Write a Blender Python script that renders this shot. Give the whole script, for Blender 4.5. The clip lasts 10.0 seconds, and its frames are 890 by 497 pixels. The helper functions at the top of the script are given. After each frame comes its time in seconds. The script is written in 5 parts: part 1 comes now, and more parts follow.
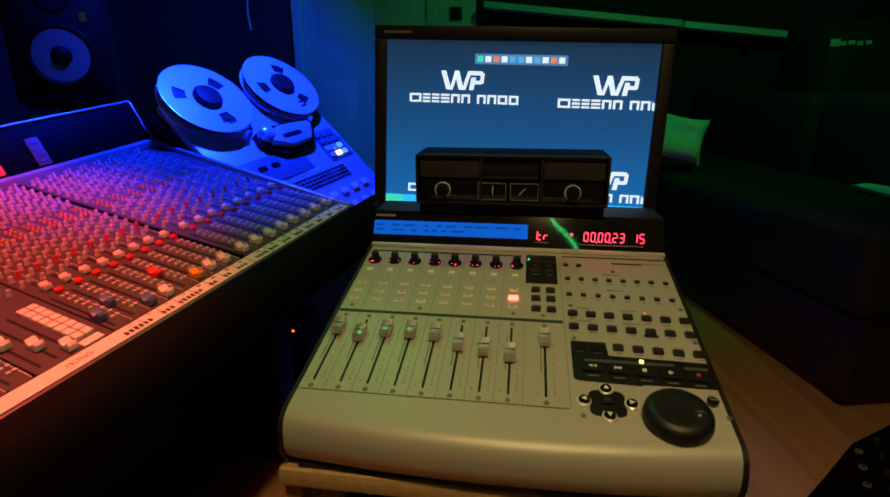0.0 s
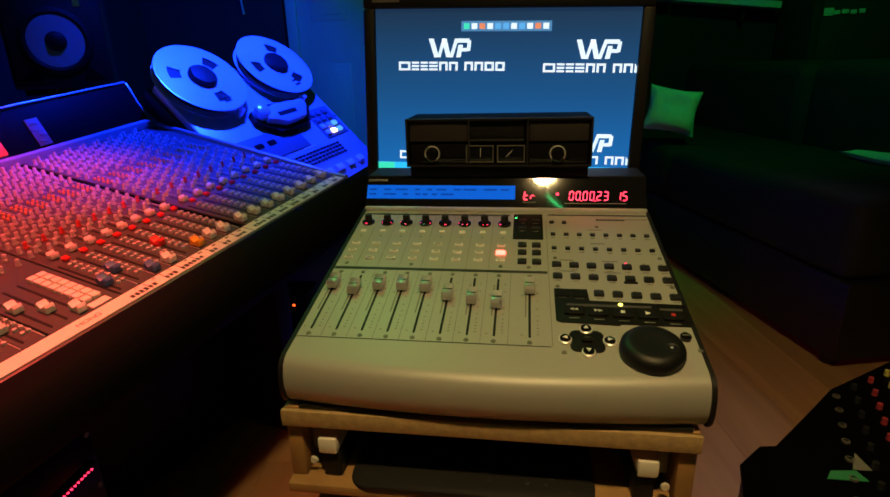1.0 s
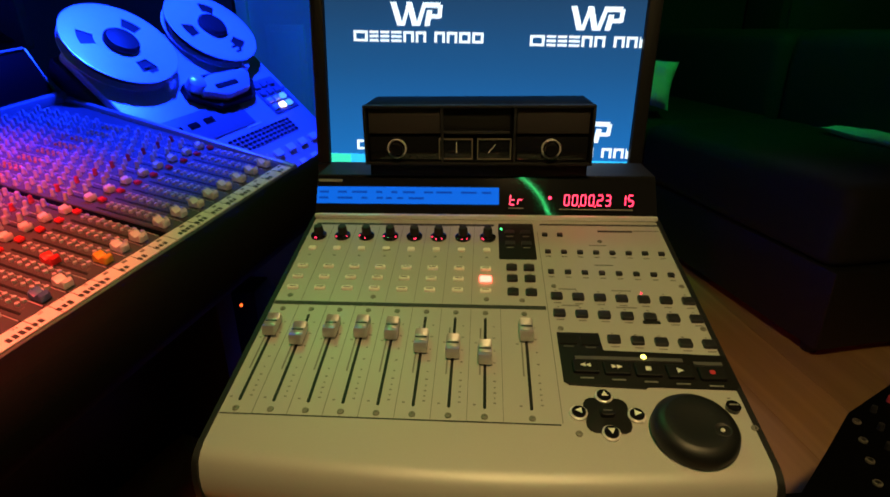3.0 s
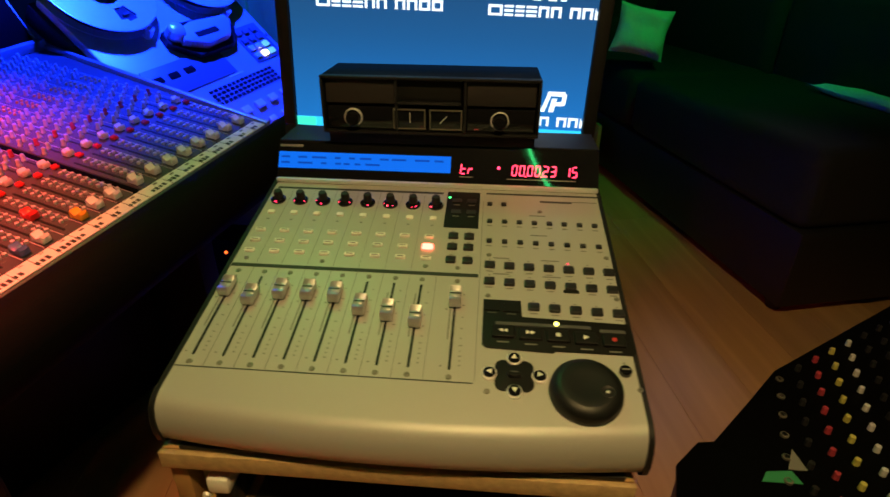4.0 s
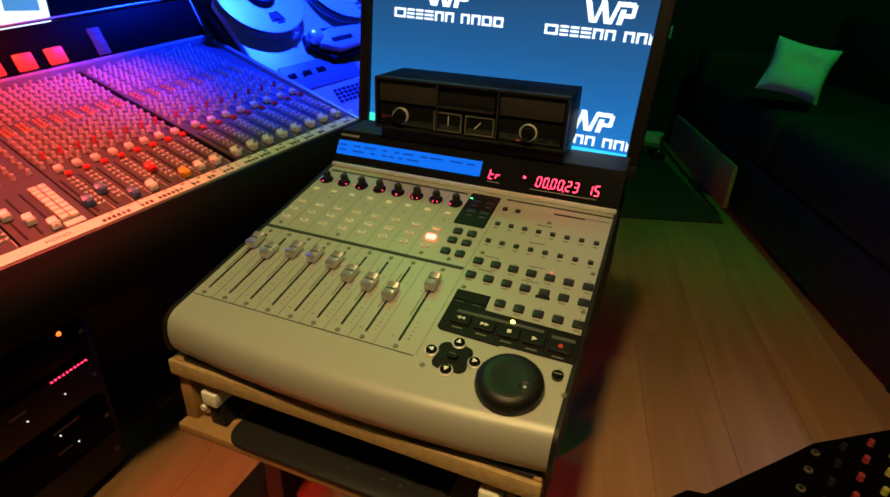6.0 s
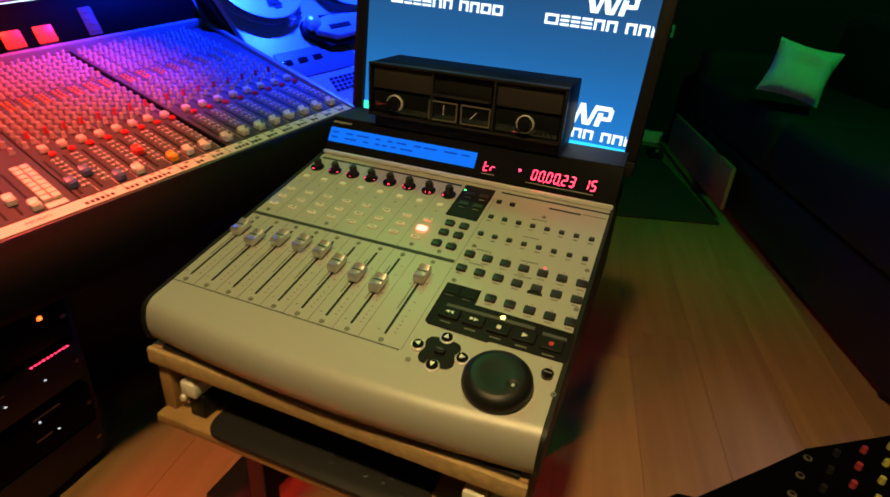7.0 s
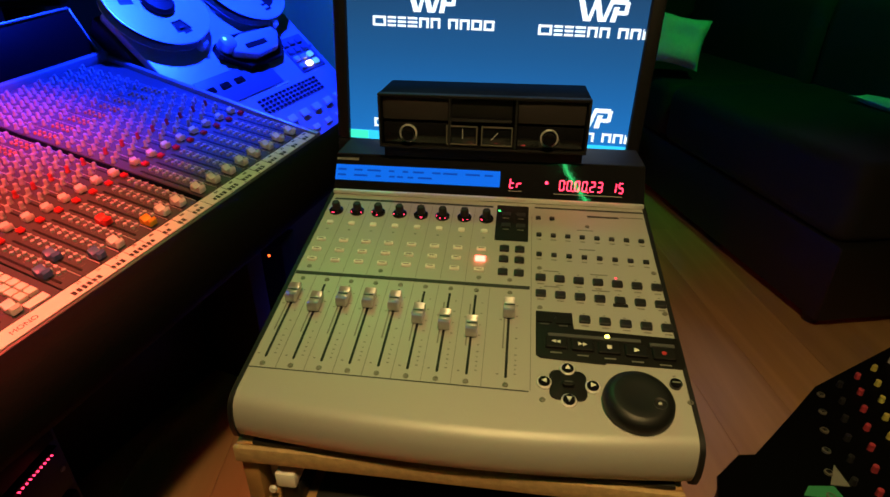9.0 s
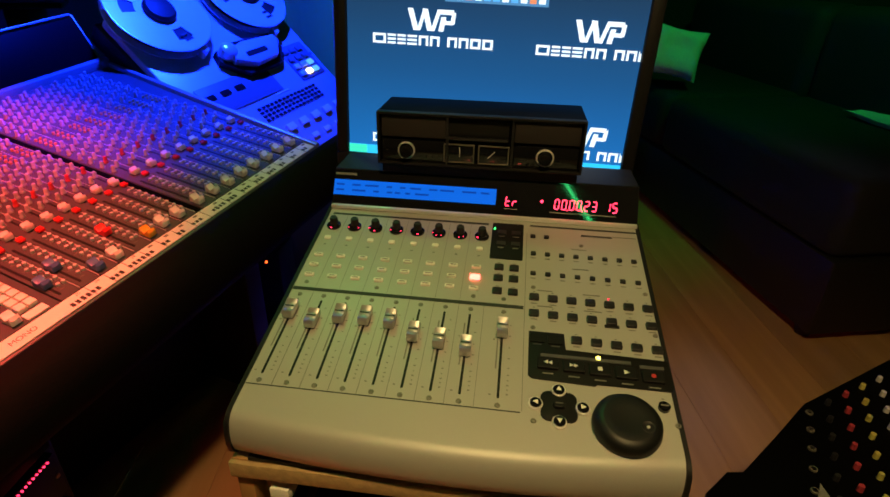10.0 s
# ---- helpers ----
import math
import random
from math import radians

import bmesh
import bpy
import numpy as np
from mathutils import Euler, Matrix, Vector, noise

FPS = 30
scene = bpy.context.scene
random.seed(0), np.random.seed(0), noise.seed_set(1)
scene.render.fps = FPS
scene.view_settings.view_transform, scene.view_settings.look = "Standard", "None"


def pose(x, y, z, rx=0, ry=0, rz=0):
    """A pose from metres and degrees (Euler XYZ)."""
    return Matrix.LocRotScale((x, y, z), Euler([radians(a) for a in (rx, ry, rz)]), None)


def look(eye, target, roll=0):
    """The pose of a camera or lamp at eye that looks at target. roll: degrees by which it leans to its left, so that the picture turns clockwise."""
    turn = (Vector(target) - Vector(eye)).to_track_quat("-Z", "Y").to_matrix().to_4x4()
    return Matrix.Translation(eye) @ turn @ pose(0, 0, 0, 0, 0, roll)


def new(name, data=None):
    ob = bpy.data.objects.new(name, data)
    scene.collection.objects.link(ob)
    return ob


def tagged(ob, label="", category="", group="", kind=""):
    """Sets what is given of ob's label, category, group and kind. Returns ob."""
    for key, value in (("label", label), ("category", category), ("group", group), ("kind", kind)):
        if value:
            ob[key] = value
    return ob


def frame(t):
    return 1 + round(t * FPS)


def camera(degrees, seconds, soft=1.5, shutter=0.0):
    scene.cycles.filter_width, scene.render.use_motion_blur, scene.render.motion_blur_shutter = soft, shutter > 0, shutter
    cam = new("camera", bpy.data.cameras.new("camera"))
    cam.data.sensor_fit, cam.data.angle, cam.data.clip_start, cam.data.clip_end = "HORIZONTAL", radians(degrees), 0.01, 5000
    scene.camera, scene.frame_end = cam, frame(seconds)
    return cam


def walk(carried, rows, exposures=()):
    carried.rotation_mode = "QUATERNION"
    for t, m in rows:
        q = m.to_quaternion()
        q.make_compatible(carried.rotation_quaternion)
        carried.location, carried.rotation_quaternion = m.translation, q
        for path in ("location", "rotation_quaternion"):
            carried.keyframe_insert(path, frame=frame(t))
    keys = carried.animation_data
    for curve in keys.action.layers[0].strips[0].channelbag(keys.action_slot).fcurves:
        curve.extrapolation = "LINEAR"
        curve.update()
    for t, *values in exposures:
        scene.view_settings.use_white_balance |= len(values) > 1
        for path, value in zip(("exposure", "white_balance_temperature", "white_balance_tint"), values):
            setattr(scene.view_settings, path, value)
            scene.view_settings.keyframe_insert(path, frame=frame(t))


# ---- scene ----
cam = camera(78.0, 10.0, soft=1.6, shutter=0.5)
PATH = [
    (0, (0.2159, -0.4908, 0.9289), (-0.0601, 1.4022, 0.3455), -0.13),
    (0.5, (0.2273, -0.5260, 0.9244), (-0.0605, 1.3570, 0.3149), -1.35),
    (1, (0.2362, -0.5299, 0.9034), (-0.0408, 1.3461, 0.2681), -1.49),
    (1.5, (0.2302, -0.5013, 0.9194), (-0.0676, 1.3679, 0.2735), -2.32),
    (2, (0.2346, -0.4578, 0.9171), (0.0001, 1.4209, 0.2722), -1.49),
    (3.3, (0.2002, -0.3540, 0.9147), (0.0858, 1.4564, 0.0725), -0.26),
    (3.5, (0.2132, -0.3569, 0.9294), (0.1092, 1.4228, 0.0228), 0.22),
    (4, (0.2732, -0.3881, 0.9616), (0.1343, 1.3702, 0.0187), 0.47),
    (4.5, (0.3644, -0.3685, 0.9625), (0.0412, 1.3715, 0.0308), -0.20),
    (5, (0.4226, -0.3660, 0.9587), (-0.0925, 1.3451, 0.0605), 0.93),
    (5.5, (0.4419, -0.4002, 0.9588), (-0.1636, 1.2956, 0.0885), 1.51),
    (6.8, (0.4556, -0.4115, 0.9625), (-0.1841, 1.2371, 0.0282), 3.75),
    (7, (0.4508, -0.3920, 0.9488), (-0.1657, 1.2798, 0.0406), 4.22),
    (7.5, (0.4099, -0.3766, 0.9590), (-0.1311, 1.3151, 0.0395), 3.77),
    (8, (0.3089, -0.3758, 0.9724), (-0.1068, 1.3433, 0.0387), 2.18),
    (8.5, (0.2500, -0.3927, 0.9850), (-0.0523, 1.3498, 0.0511), 0.26),
    (9, (0.2403, -0.4138, 0.9851), (0.0155, 1.3409, 0.0522), 0.21),
    (9.5, (0.2425, -0.4169, 1.0043), (0.0298, 1.3456, 0.0832), 0.63),
    (10, (0.2418, -0.4134, 1.0076), (0.0268, 1.3460, 0.0812), 1.22),
]
walk(cam, [(t, look(eye, target, roll)) for t, eye, target, roll in PATH],
     [(0, 0.0), (1, 0.15), (1.5, 0.25), (2, 0.25), (3.5, 0.5), (4.5, 0.65), (5.5, 0.62), (7.5, 0.75), (8.5, 0.6), (9, 0.5), (10, 0.4)])

# ---- light ----
world = bpy.data.worlds.new("World")
scene.world = world
world.use_nodes = True
world.node_tree.nodes["Background"].inputs[0].default_value = (0.02, 0.02, 0.025, 1)
world.node_tree.nodes["Background"].inputs[1].default_value = 0.02
scene.view_settings.exposure = 0.0


def spot(name, at, target, colour, power, size=60, radius=0.05, blend=0.6):
    data = bpy.data.lights.new(name, "SPOT")
    data.energy, data.color, data.shadow_soft_size = power, colour, radius
    data.spot_size, data.spot_blend = radians(size), blend
    ob = new(name, data)
    ob.matrix_world = look(at, target)
    return ob


BLUE_AT, WALL_AT, RED_AT, GREEN_AT = (-0.46, 0.98, 1.64), (-0.95, 1.35, 2.05), (-0.47, 0.0, 1.75), (1.1, 1.2, 2.2)
WARM_AT, GREEN2_AT, RED2_AT, COOL_AT = (0.338, -0.74, 2.30), (-0.40, 0.95, 2.2), (-0.36, -0.66, 0.42), (1.59, 2.58, 1.95)
BLUE_TO, RED_TO, WARM_TO = (-0.65, 1.00, 0.74), (-0.73, 0.10, 0.68), (0.52, -0.26, 0.45)
spot("blue_spot", BLUE_AT, BLUE_TO, (0.003, 0.022, 1.0), 275, 74, 0.04, 0.6)
# second blue lamp, added out of view to light the wall and speaker
spot("blue_wall_fill", WALL_AT, (-1.75, 2.5, 0.9), (0.004, 0.030, 1.0), 85, 80, 0.05, 0.5)
spot("red_spot", RED_AT, RED_TO, (1.0, 0.060, 0.045), 142, 57, 0.04, 0.6)
# unseen red lamp added to redden the floor beside the stand
spot("red_floor_fill", RED2_AT, (0.0, 0.02, 0.0), (1.0, 0.07, 0.05), 22, 60, 0.04, 0.5)
spot("green_spot", GREEN_AT, (0.75, 3.2, 0.9), (0.03, 1.0, 0.14), 21, 120, 0.05, 0.6)
spot("warm_spot", WARM_AT, WARM_TO, (1.0, 0.66, 0.25), 82, 84, 0.055, 1.0)
spot("green_mixer_spot", GREEN2_AT, (0.02, 0.18, 0.66), (0.12, 1.0, 0.22), 13, 44, 0.05, 0.9)
# unseen pale lamp, added to put a bluish highlight on the floor
spot("added_cool_spot", COOL_AT, (0.81, 0.60, 0.0), (0.72, 0.82, 1.0), 4, 18, 0.10, 0.8)


# ---- materials ----
def material(name, colour, rough=0.5, metal=0.0, grain=0.0, scale=60.0, bump=0.0, coat=0.0, stain=0.0, emit=None, strength=0.0, spec=0.5, random_tint=0.0):
    m = bpy.data.materials.new(name)
    m.use_nodes = True
    nt = m.node_tree
    b = nt.nodes["Principled BSDF"]
    b.inputs["Roughness"].default_value = rough
    b.inputs["Metallic"].default_value = metal
    b.inputs["Coat Weight"].default_value = coat
    b.inputs["Specular IOR Level"].default_value = spec
    b.inputs["Base Color"].default_value = (*colour, 1)
    tex = nt.nodes.new("ShaderNodeTexCoord")
    last = None
    if grain or stain or random_tint:
        mixc = nt.nodes.new("ShaderNodeHueSaturation")
        mixc.inputs["Color"].default_value = (*colour, 1)
        total = nt.nodes.new("ShaderNodeMath")
        total.operation = "ADD"
        total.inputs[0].default_value = 1.0
        total.inputs[1].default_value = 0.0
        last = total
        for amount, sc in ((grain, scale), (stain, 4.0)):
            if not amount:
                continue
            n = nt.nodes.new("ShaderNodeTexNoise")
            n.inputs["Scale"].default_value, n.inputs["Detail"].default_value = sc, 4.0
            nt.links.new(tex.outputs["Object"], n.inputs["Vector"])
            k = nt.nodes.new("ShaderNodeMath")
            k.operation = "MULTIPLY_ADD"
            k.inputs[1].default_value, k.inputs[2].default_value = 2 * amount, -amount
            nt.links.new(n.outputs["Fac"], k.inputs[0])
            a = nt.nodes.new("ShaderNodeMath")
            nt.links.new(last.outputs[0], a.inputs[0])
            nt.links.new(k.outputs[0], a.inputs[1])
            last = a
        if random_tint:
            info = nt.nodes.new("ShaderNodeObjectInfo")
            k = nt.nodes.new("ShaderNodeMath")
            k.operation = "MULTIPLY_ADD"
            k.inputs[1].default_value, k.inputs[2].default_value = 2 * random_tint, -random_tint
            nt.links.new(info.outputs["Random"], k.inputs[0])
            a = nt.nodes.new("ShaderNodeMath")
            nt.links.new(last.outputs[0], a.inputs[0])
            nt.links.new(k.outputs[0], a.inputs[1])
            last = a
        nt.links.new(last.outputs[0], mixc.inputs["Value"])
        nt.links.new(mixc.outputs[0], b.inputs["Base Color"])
    if bump:
        n = nt.nodes.new("ShaderNodeTexNoise")
        n.inputs["Scale"].default_value, n.inputs["Detail"].default_value = scale * 2, 5.0
        nt.links.new(tex.outputs["Object"], n.inputs["Vector"])
        bp = nt.nodes.new("ShaderNodeBump")
        bp.inputs["Strength"].default_value, bp.inputs["Distance"].default_value = bump, 0.002
        nt.links.new(n.outputs["Fac"], bp.inputs["Height"])
        nt.links.new(bp.outputs[0], b.inputs["Normal"])
    if emit:
        b.inputs["Emission Color"].default_value = (*emit, 1)
        b.inputs["Emission Strength"].default_value = strength
    return m


SILVER = material("silver_paint", (0.385, 0.385, 0.355), 0.44, 0.15, 0.03, 700, 0.05, stain=0.03)
BLACK = material("black_plastic", (0.010, 0.010, 0.010), 0.5, grain=0.2, scale=200, bump=0.05, spec=0.25)
JOGBLACK = material("satin_black_wheel", (0.007, 0.008, 0.008), 0.46, grain=0.2, scale=150, spec=0.4)
CAPSILVER = material("polished_silver_cap", (0.70, 0.70, 0.69), 0.30, 0.8, 0.03, 400)
PANELBLACK = material("satin_black_panel", (0.007, 0.007, 0.0065), 0.55, grain=0.2, scale=200, bump=0.04, spec=0.18)
BADGE = material("dim_grey_badge", (0.07, 0.07, 0.07), 0.55, grain=0.2, scale=90)
BLACKGLOSS = material("gloss_black_plastic", (0.008, 0.008, 0.009), 0.05, coat=0.2)
NEON = material("green_neon_cable", (0.1, 0.9, 0.3), 0.4, emit=(0.05, 1.0, 0.25), strength=14.0)
RUBBER = material("black_rubber", (0.007, 0.007, 0.007), 0.6, grain=0.2, scale=150, bump=0.1)
PRINT = material("dark_print", (0.022, 0.024, 0.022), 0.6)
GREYPRINT = material("grey_print", (0.17, 0.165, 0.15), 0.6)
BUTTONWHITE = material("pale_button_plastic", (0.78, 0.77, 0.70), 0.4, grain=0.04, scale=300)
BUTTONDARK = material("dark_grey_button_plastic", (0.016, 0.016, 0.018), 0.38, grain=0.2, scale=300)
CHROME = material("brushed_chrome", (0.92, 0.92, 0.90), 0.28, 0.5, 0.04, 400)
STEEL = material("screw_steel", (0.22, 0.21, 0.18), 0.5, 0.6, 0.1, 300)
REDLIT = material("red_lit_button", (0.9, 0.1, 0.05), 0.4, emit=(1.0, 0.085, 0.06), strength=7.5)
REDLED = material("red_led", (0.8, 0.02, 0.03), 0.4, emit=(1.0, 0.025, 0.085), strength=3.6)
GREENLED = material("green_led", (0.1, 0.8, 0.2), 0.4, emit=(0.05, 1.0, 0.2), strength=3.0)
YELLOWLED = material("yellow_led", (0.9, 0.8, 0.1), 0.4, emit=(1.0, 0.85, 0.15), strength=3.5)
ORANGELED = material("orange_led", (0.9, 0.3, 0.05), 0.4, emit=(1.0, 0.11, 0.015), strength=2.6)
WHITELED = material("white_led", (0.9, 0.9, 0.9), 0.4, emit=(0.9, 0.95, 1.0), strength=0.5)
WARMLED = material("warm_lit_button", (0.9, 0.8, 0.6), 0.4, emit=(1.0, 0.78, 0.5), strength=3.0)
LCD = material("blue_lcd", (0.004, 0.02, 0.08), 0.7, emit=(0.002, 0.14, 0.80), strength=0.72, grain=0.06, scale=90, spec=0.05)
LCDTEXT = material("lcd_text", (0.003, 0.01, 0.05), 0.7, emit=(0.001, 0.055, 0.42), strength=0.65, spec=0.05)
LOGO = material("screen_white", (0.5, 0.5, 0.5), 0.5, emit=(0.72, 0.9, 1.0), strength=0.95)
TASKBAR = material("screen_taskbar", (0.02, 0.2, 0.4), 0.5, emit=(0.02, 0.42, 0.80), strength=1.2)
ICONBLUE = material("screen_icon_blue", (0.05, 0.2, 0.5), 0.5, emit=(0.10, 0.42, 0.85), strength=0.9)
ICONRED = material("screen_icon_red", (0.4, 0.1, 0.05), 0.5, emit=(0.75, 0.25, 0.12), strength=0.9)
DOCK = material("screen_dock", (0.05, 0.12, 0.25), 0.5, emit=(0.06, 0.22, 0.45), strength=0.9)
STARTGREEN = material("screen_start_green", (0.05, 0.4, 0.3), 0.5, emit=(0.04, 0.75, 0.50), strength=0.9)
WOOD = material("raw_pine_board", (0.36, 0.20, 0.075), 0.6, grain=0.32, scale=35, bump=0.15, stain=0.12)
PLYEDGE = material("chipboard_edge", (0.44, 0.30, 0.14), 0.75, grain=0.4, scale=120, bump=0.3)
WHITEBLOCK = material("white_plastic", (0.75, 0.74, 0.68), 0.4, grain=0.03)
METERBLACK = material("meter_bridge_black", (0.0018, 0.0018, 0.0018), 0.5, grain=0.2, scale=80, stain=0.1, spec=0.03)
CONSOLEGREY = material("console_grey_panel", (0.058, 0.058, 0.062), 0.42, grain=0.08, scale=200, bump=0.04)
CONSOLELINE = material("console_pale_line", (0.4, 0.4, 0.4), 0.5)
RIM = material("console_rim_aluminium", (0.42, 0.42, 0.45), 0.38, 0.6, 0.05, 200)
TAPE = material("white_label_tape", (0.78, 0.76, 0.72), 0.55, grain=0.06, scale=40, stain=0.05)
LEATHER = material("black_leather", (0.0045, 0.004, 0.004), 0.7, grain=0.25, scale=120, bump=0.25, stain=0.15, spec=0.05)
CAPWHITE = material("white_fader_cap", (0.74, 0.73, 0.72), 0.35, grain=0.03)
CAPRED = material("red_fader_cap", (0.75, 0.03, 0.03), 0.35)
CAPYELLOW = material("yellow_fader_cap", (0.85, 0.42, 0.03), 0.35)
CAPBLUE = material("blue_fader_cap", (0.08, 0.13, 0.33), 0.35)
KNOBGREY = material("grey_knob", (0.50, 0.50, 0.52), 0.38, grain=0.05)
KNOBRED = material("red_knob", (0.5, 0.04, 0.04), 0.4)
KNOBORANGE = material("amber_knob", (0.75, 0.36, 0.12), 0.4)
DECKGREY = material("tape_deck_grey", (0.50, 0.51, 0.55), 0.4, 0.2, 0.04, 250, stain=0.03)
DECKPLATE = material("tape_deck_dark_plate", (0.14, 0.14, 0.16), 0.45, grain=0.1, scale=150)
DECKSIDE = material("tape_deck_side", (0.03, 0.03, 0.035), 0.5, grain=0.15)
REELWHITE = material("aluminium_reel", (0.70, 0.72, 0.74), 0.36, 0.35, 0.04, 150)
TAPEPACK = material("tape_pack", (0.02, 0.017, 0.015), 0.35, grain=0.2, scale=300)
WALLDARK = material("dark_wall_paint", (0.030, 0.032, 0.045), 0.75, grain=0.12, scale=30, bump=0.1, stain=0.12)
WALLBLACK = material("black_wall_cloth", (0.010, 0.011, 0.012), 0.9, grain=0.25, scale=60, bump=0.15, stain=0.15)
CEILING = material("dark_ceiling", (0.05, 0.05, 0.055), 0.9, grain=0.08, scale=30)
DOORWHITE = material("white_door_paint", (0.72, 0.73, 0.72), 0.45, grain=0.03, scale=20, bump=0.03)
SOFA = material("black_sofa_cloth", (0.007, 0.0075, 0.010), 0.8, grain=0.3, scale=150, bump=0.35, stain=0.2)
SOFALEATHER = material("black_sofa_leather", (0.0035, 0.003, 0.003), 0.6, grain=0.2, scale=90, bump=0.2)
PILLOW = material("pale_cushion_cloth", (0.72, 0.74, 0.70), 0.85, grain=0.08, scale=90, bump=0.3, stain=0.05)
BEIGE = material("beige_board", (0.26, 0.21, 0.14), 0.6, grain=0.1, scale=40)
MAT = material("dark_green_mat", (0.020, 0.028, 0.022), 0.95, grain=0.3, scale=200, bump=0.5)
CONE = material("grey_speaker_cone", (0.62, 0.60, 0.62), 0.4, 0.1, 0.05, 60)
SPEAKERBOX = material("black_speaker_box", (0.016, 0.016, 0.018), 0.5, grain=0.2, scale=120, bump=0.1)
YELLOWKNOB = material("yellow_knob_cap", (0.46, 0.43, 0.10), 0.4)
PINKKNOB = material("pink_knob_cap", (0.34, 0.04, 0.06), 0.4)
GREENPATCH = material("green_patch_colour", (0.04, 0.24, 0.11), 0.4)
VURED = material("red_lit_meter", (0.25, 0.02, 0.015), 0.4, emit=(1.0, 0.025, 0.012), strength=0.75)
GLASS = material("dark_meter_glass", (0.008, 0.009, 0.011), 0.15, coat=0.3)
GRILLE = material("brown_speaker_cloth", (0.016, 0.012, 0.012), 0.8, grain=0.25, scale=500, bump=0.3)


def screen_material():
    m = material("screen_blue_gradient", (0.01, 0.05, 0.15), 0.25)
    nt = m.node_tree
    b = nt.nodes["Principled BSDF"]
    tex = nt.nodes.new("ShaderNodeTexCoord")
    sep = nt.nodes.new("ShaderNodeSeparateXYZ")
    ramp = nt.nodes.new("ShaderNodeValToRGB")
    nt.links.new(tex.outputs["Generated"], sep.inputs[0])
    nt.links.new(sep.outputs["Z"], ramp.inputs["Fac"])
    e = ramp.color_ramp.elements
    e[0].position, e[0].color = 0.0, (0.008, 0.13, 0.42, 1)
    e[1].position, e[1].color = 1.0, (0.010, 0.026, 0.060, 1)
    mid = e.new(0.5)
    mid.color = (0.008, 0.068, 0.205, 1)
    nt.links.new(ramp.outputs["Color"], b.inputs["Emission Color"])
    b.inputs["Emission Strength"].default_value = 1.0
    return m


SCREEN = screen_material()


def plank_material():
    m = bpy.data.materials.new("laminate_plank")
    m.use_nodes = True
    nt = m.node_tree
    b = nt.nodes["Principled BSDF"]
    tex = nt.nodes.new("ShaderNodeTexCoord")
    mp = nt.nodes.new("ShaderNodeMapping")
    mp.inputs["Scale"].default_value = (22, 1.3, 1)
    info = nt.nodes.new("ShaderNodeObjectInfo")
    add = nt.nodes.new("ShaderNodeVectorMath")
    add.operation = "ADD"
    sc = nt.nodes.new("ShaderNodeMath")
    sc.operation = "MULTIPLY"
    sc.inputs[1].default_value = 40.0
    nt.links.new(info.outputs["Random"], sc.inputs[0])
    nt.links.new(tex.outputs["Object"], add.inputs[0])
    nt.links.new(sc.outputs[0], add.inputs[1])
    nt.links.new(add.outputs[0], mp.inputs["Vector"])
    n = nt.nodes.new("ShaderNodeTexNoise")
    n.inputs["Scale"].default_value, n.inputs["Detail"].default_value, n.inputs["Distortion"].default_value = 1.0, 6.0, 0.6
    nt.links.new(mp.outputs[0], n.inputs["Vector"])
    ramp = nt.nodes.new("ShaderNodeValToRGB")
    e = ramp.color_ramp.elements
    e[0].position, e[0].color = 0.3, (0.32, 0.185, 0.080, 1)
    e[1].position, e[1].color = 0.7, (0.42, 0.255, 0.120, 1)
    nt.links.new(n.outputs["Fac"], ramp.inputs["Fac"])
    hsv = nt.nodes.new("ShaderNodeHueSaturation")
    k = nt.nodes.new("ShaderNodeMath")
    k.operation = "MULTIPLY_ADD"
    k.inputs[1].default_value, k.inputs[2].default_value = 0.22, 0.86
    nt.links.new(info.outputs["Random"], k.inputs[0])
    nt.links.new(k.outputs[0], hsv.inputs["Value"])
    nt.links.new(ramp.outputs["Color"], hsv.inputs["Color"])
    nt.links.new(hsv.outputs[0], b.inputs["Base Color"])
    b.inputs["Roughness"].default_value = 0.36
    bp = nt.nodes.new("ShaderNodeBump")
    bp.inputs["Strength"].default_value, bp.inputs["Distance"].default_value = 0.08, 0.001
    nt.links.new(n.outputs["Fac"], bp.inputs["Height"])
    nt.links.new(bp.outputs[0], b.inputs["Normal"])
    return m


PLANK = plank_material()

# ---- mesh helpers ----
PLACE = {}


def mesh_of(name, bm, mat, smooth=False):
    me = bpy.data.meshes.new(name)
    bmesh.ops.recalc_face_normals(bm, faces=bm.faces)
    bm.to_mesh(me)
    bm.free()
    me.materials.append(mat)
    if smooth:
        me.shade_smooth()
        me.set_sharp_from_angle(angle=radians(38))
    return me


def thing(name, label, category, m=None, group="", kind=""):
    ob = new(name)
    ob.empty_display_size = 0.05
    ob.matrix_basis = m or Matrix()
    PLACE[ob] = ob.matrix_basis.copy()
    return tagged(ob, label, category, group, kind)


def hang(name, me, parent, m=None, label=""):
    """A mesh object under parent; m is its pose in the world."""
    ob = new(name, me)
    m = m or Matrix()
    ob.parent = parent
    ob.matrix_parent_inverse = PLACE[parent].inverted()
    ob.matrix_basis = m
    PLACE[ob] = m.copy()
    return tagged(ob, label)


def part(name, bm, mat, parent, label="", m=None, smooth=True):
    return hang(name, mesh_of(name, bm, mat, smooth), parent, m, label)


def single(name, bm, mat, label, category, m=None, group="", kind="", smooth=True):
    ob = new(name, mesh_of(name, bm, mat, smooth))
    ob.matrix_basis = m or Matrix()
    PLACE[ob] = ob.matrix_basis.copy()
    return tagged(ob, label, category, group, kind)


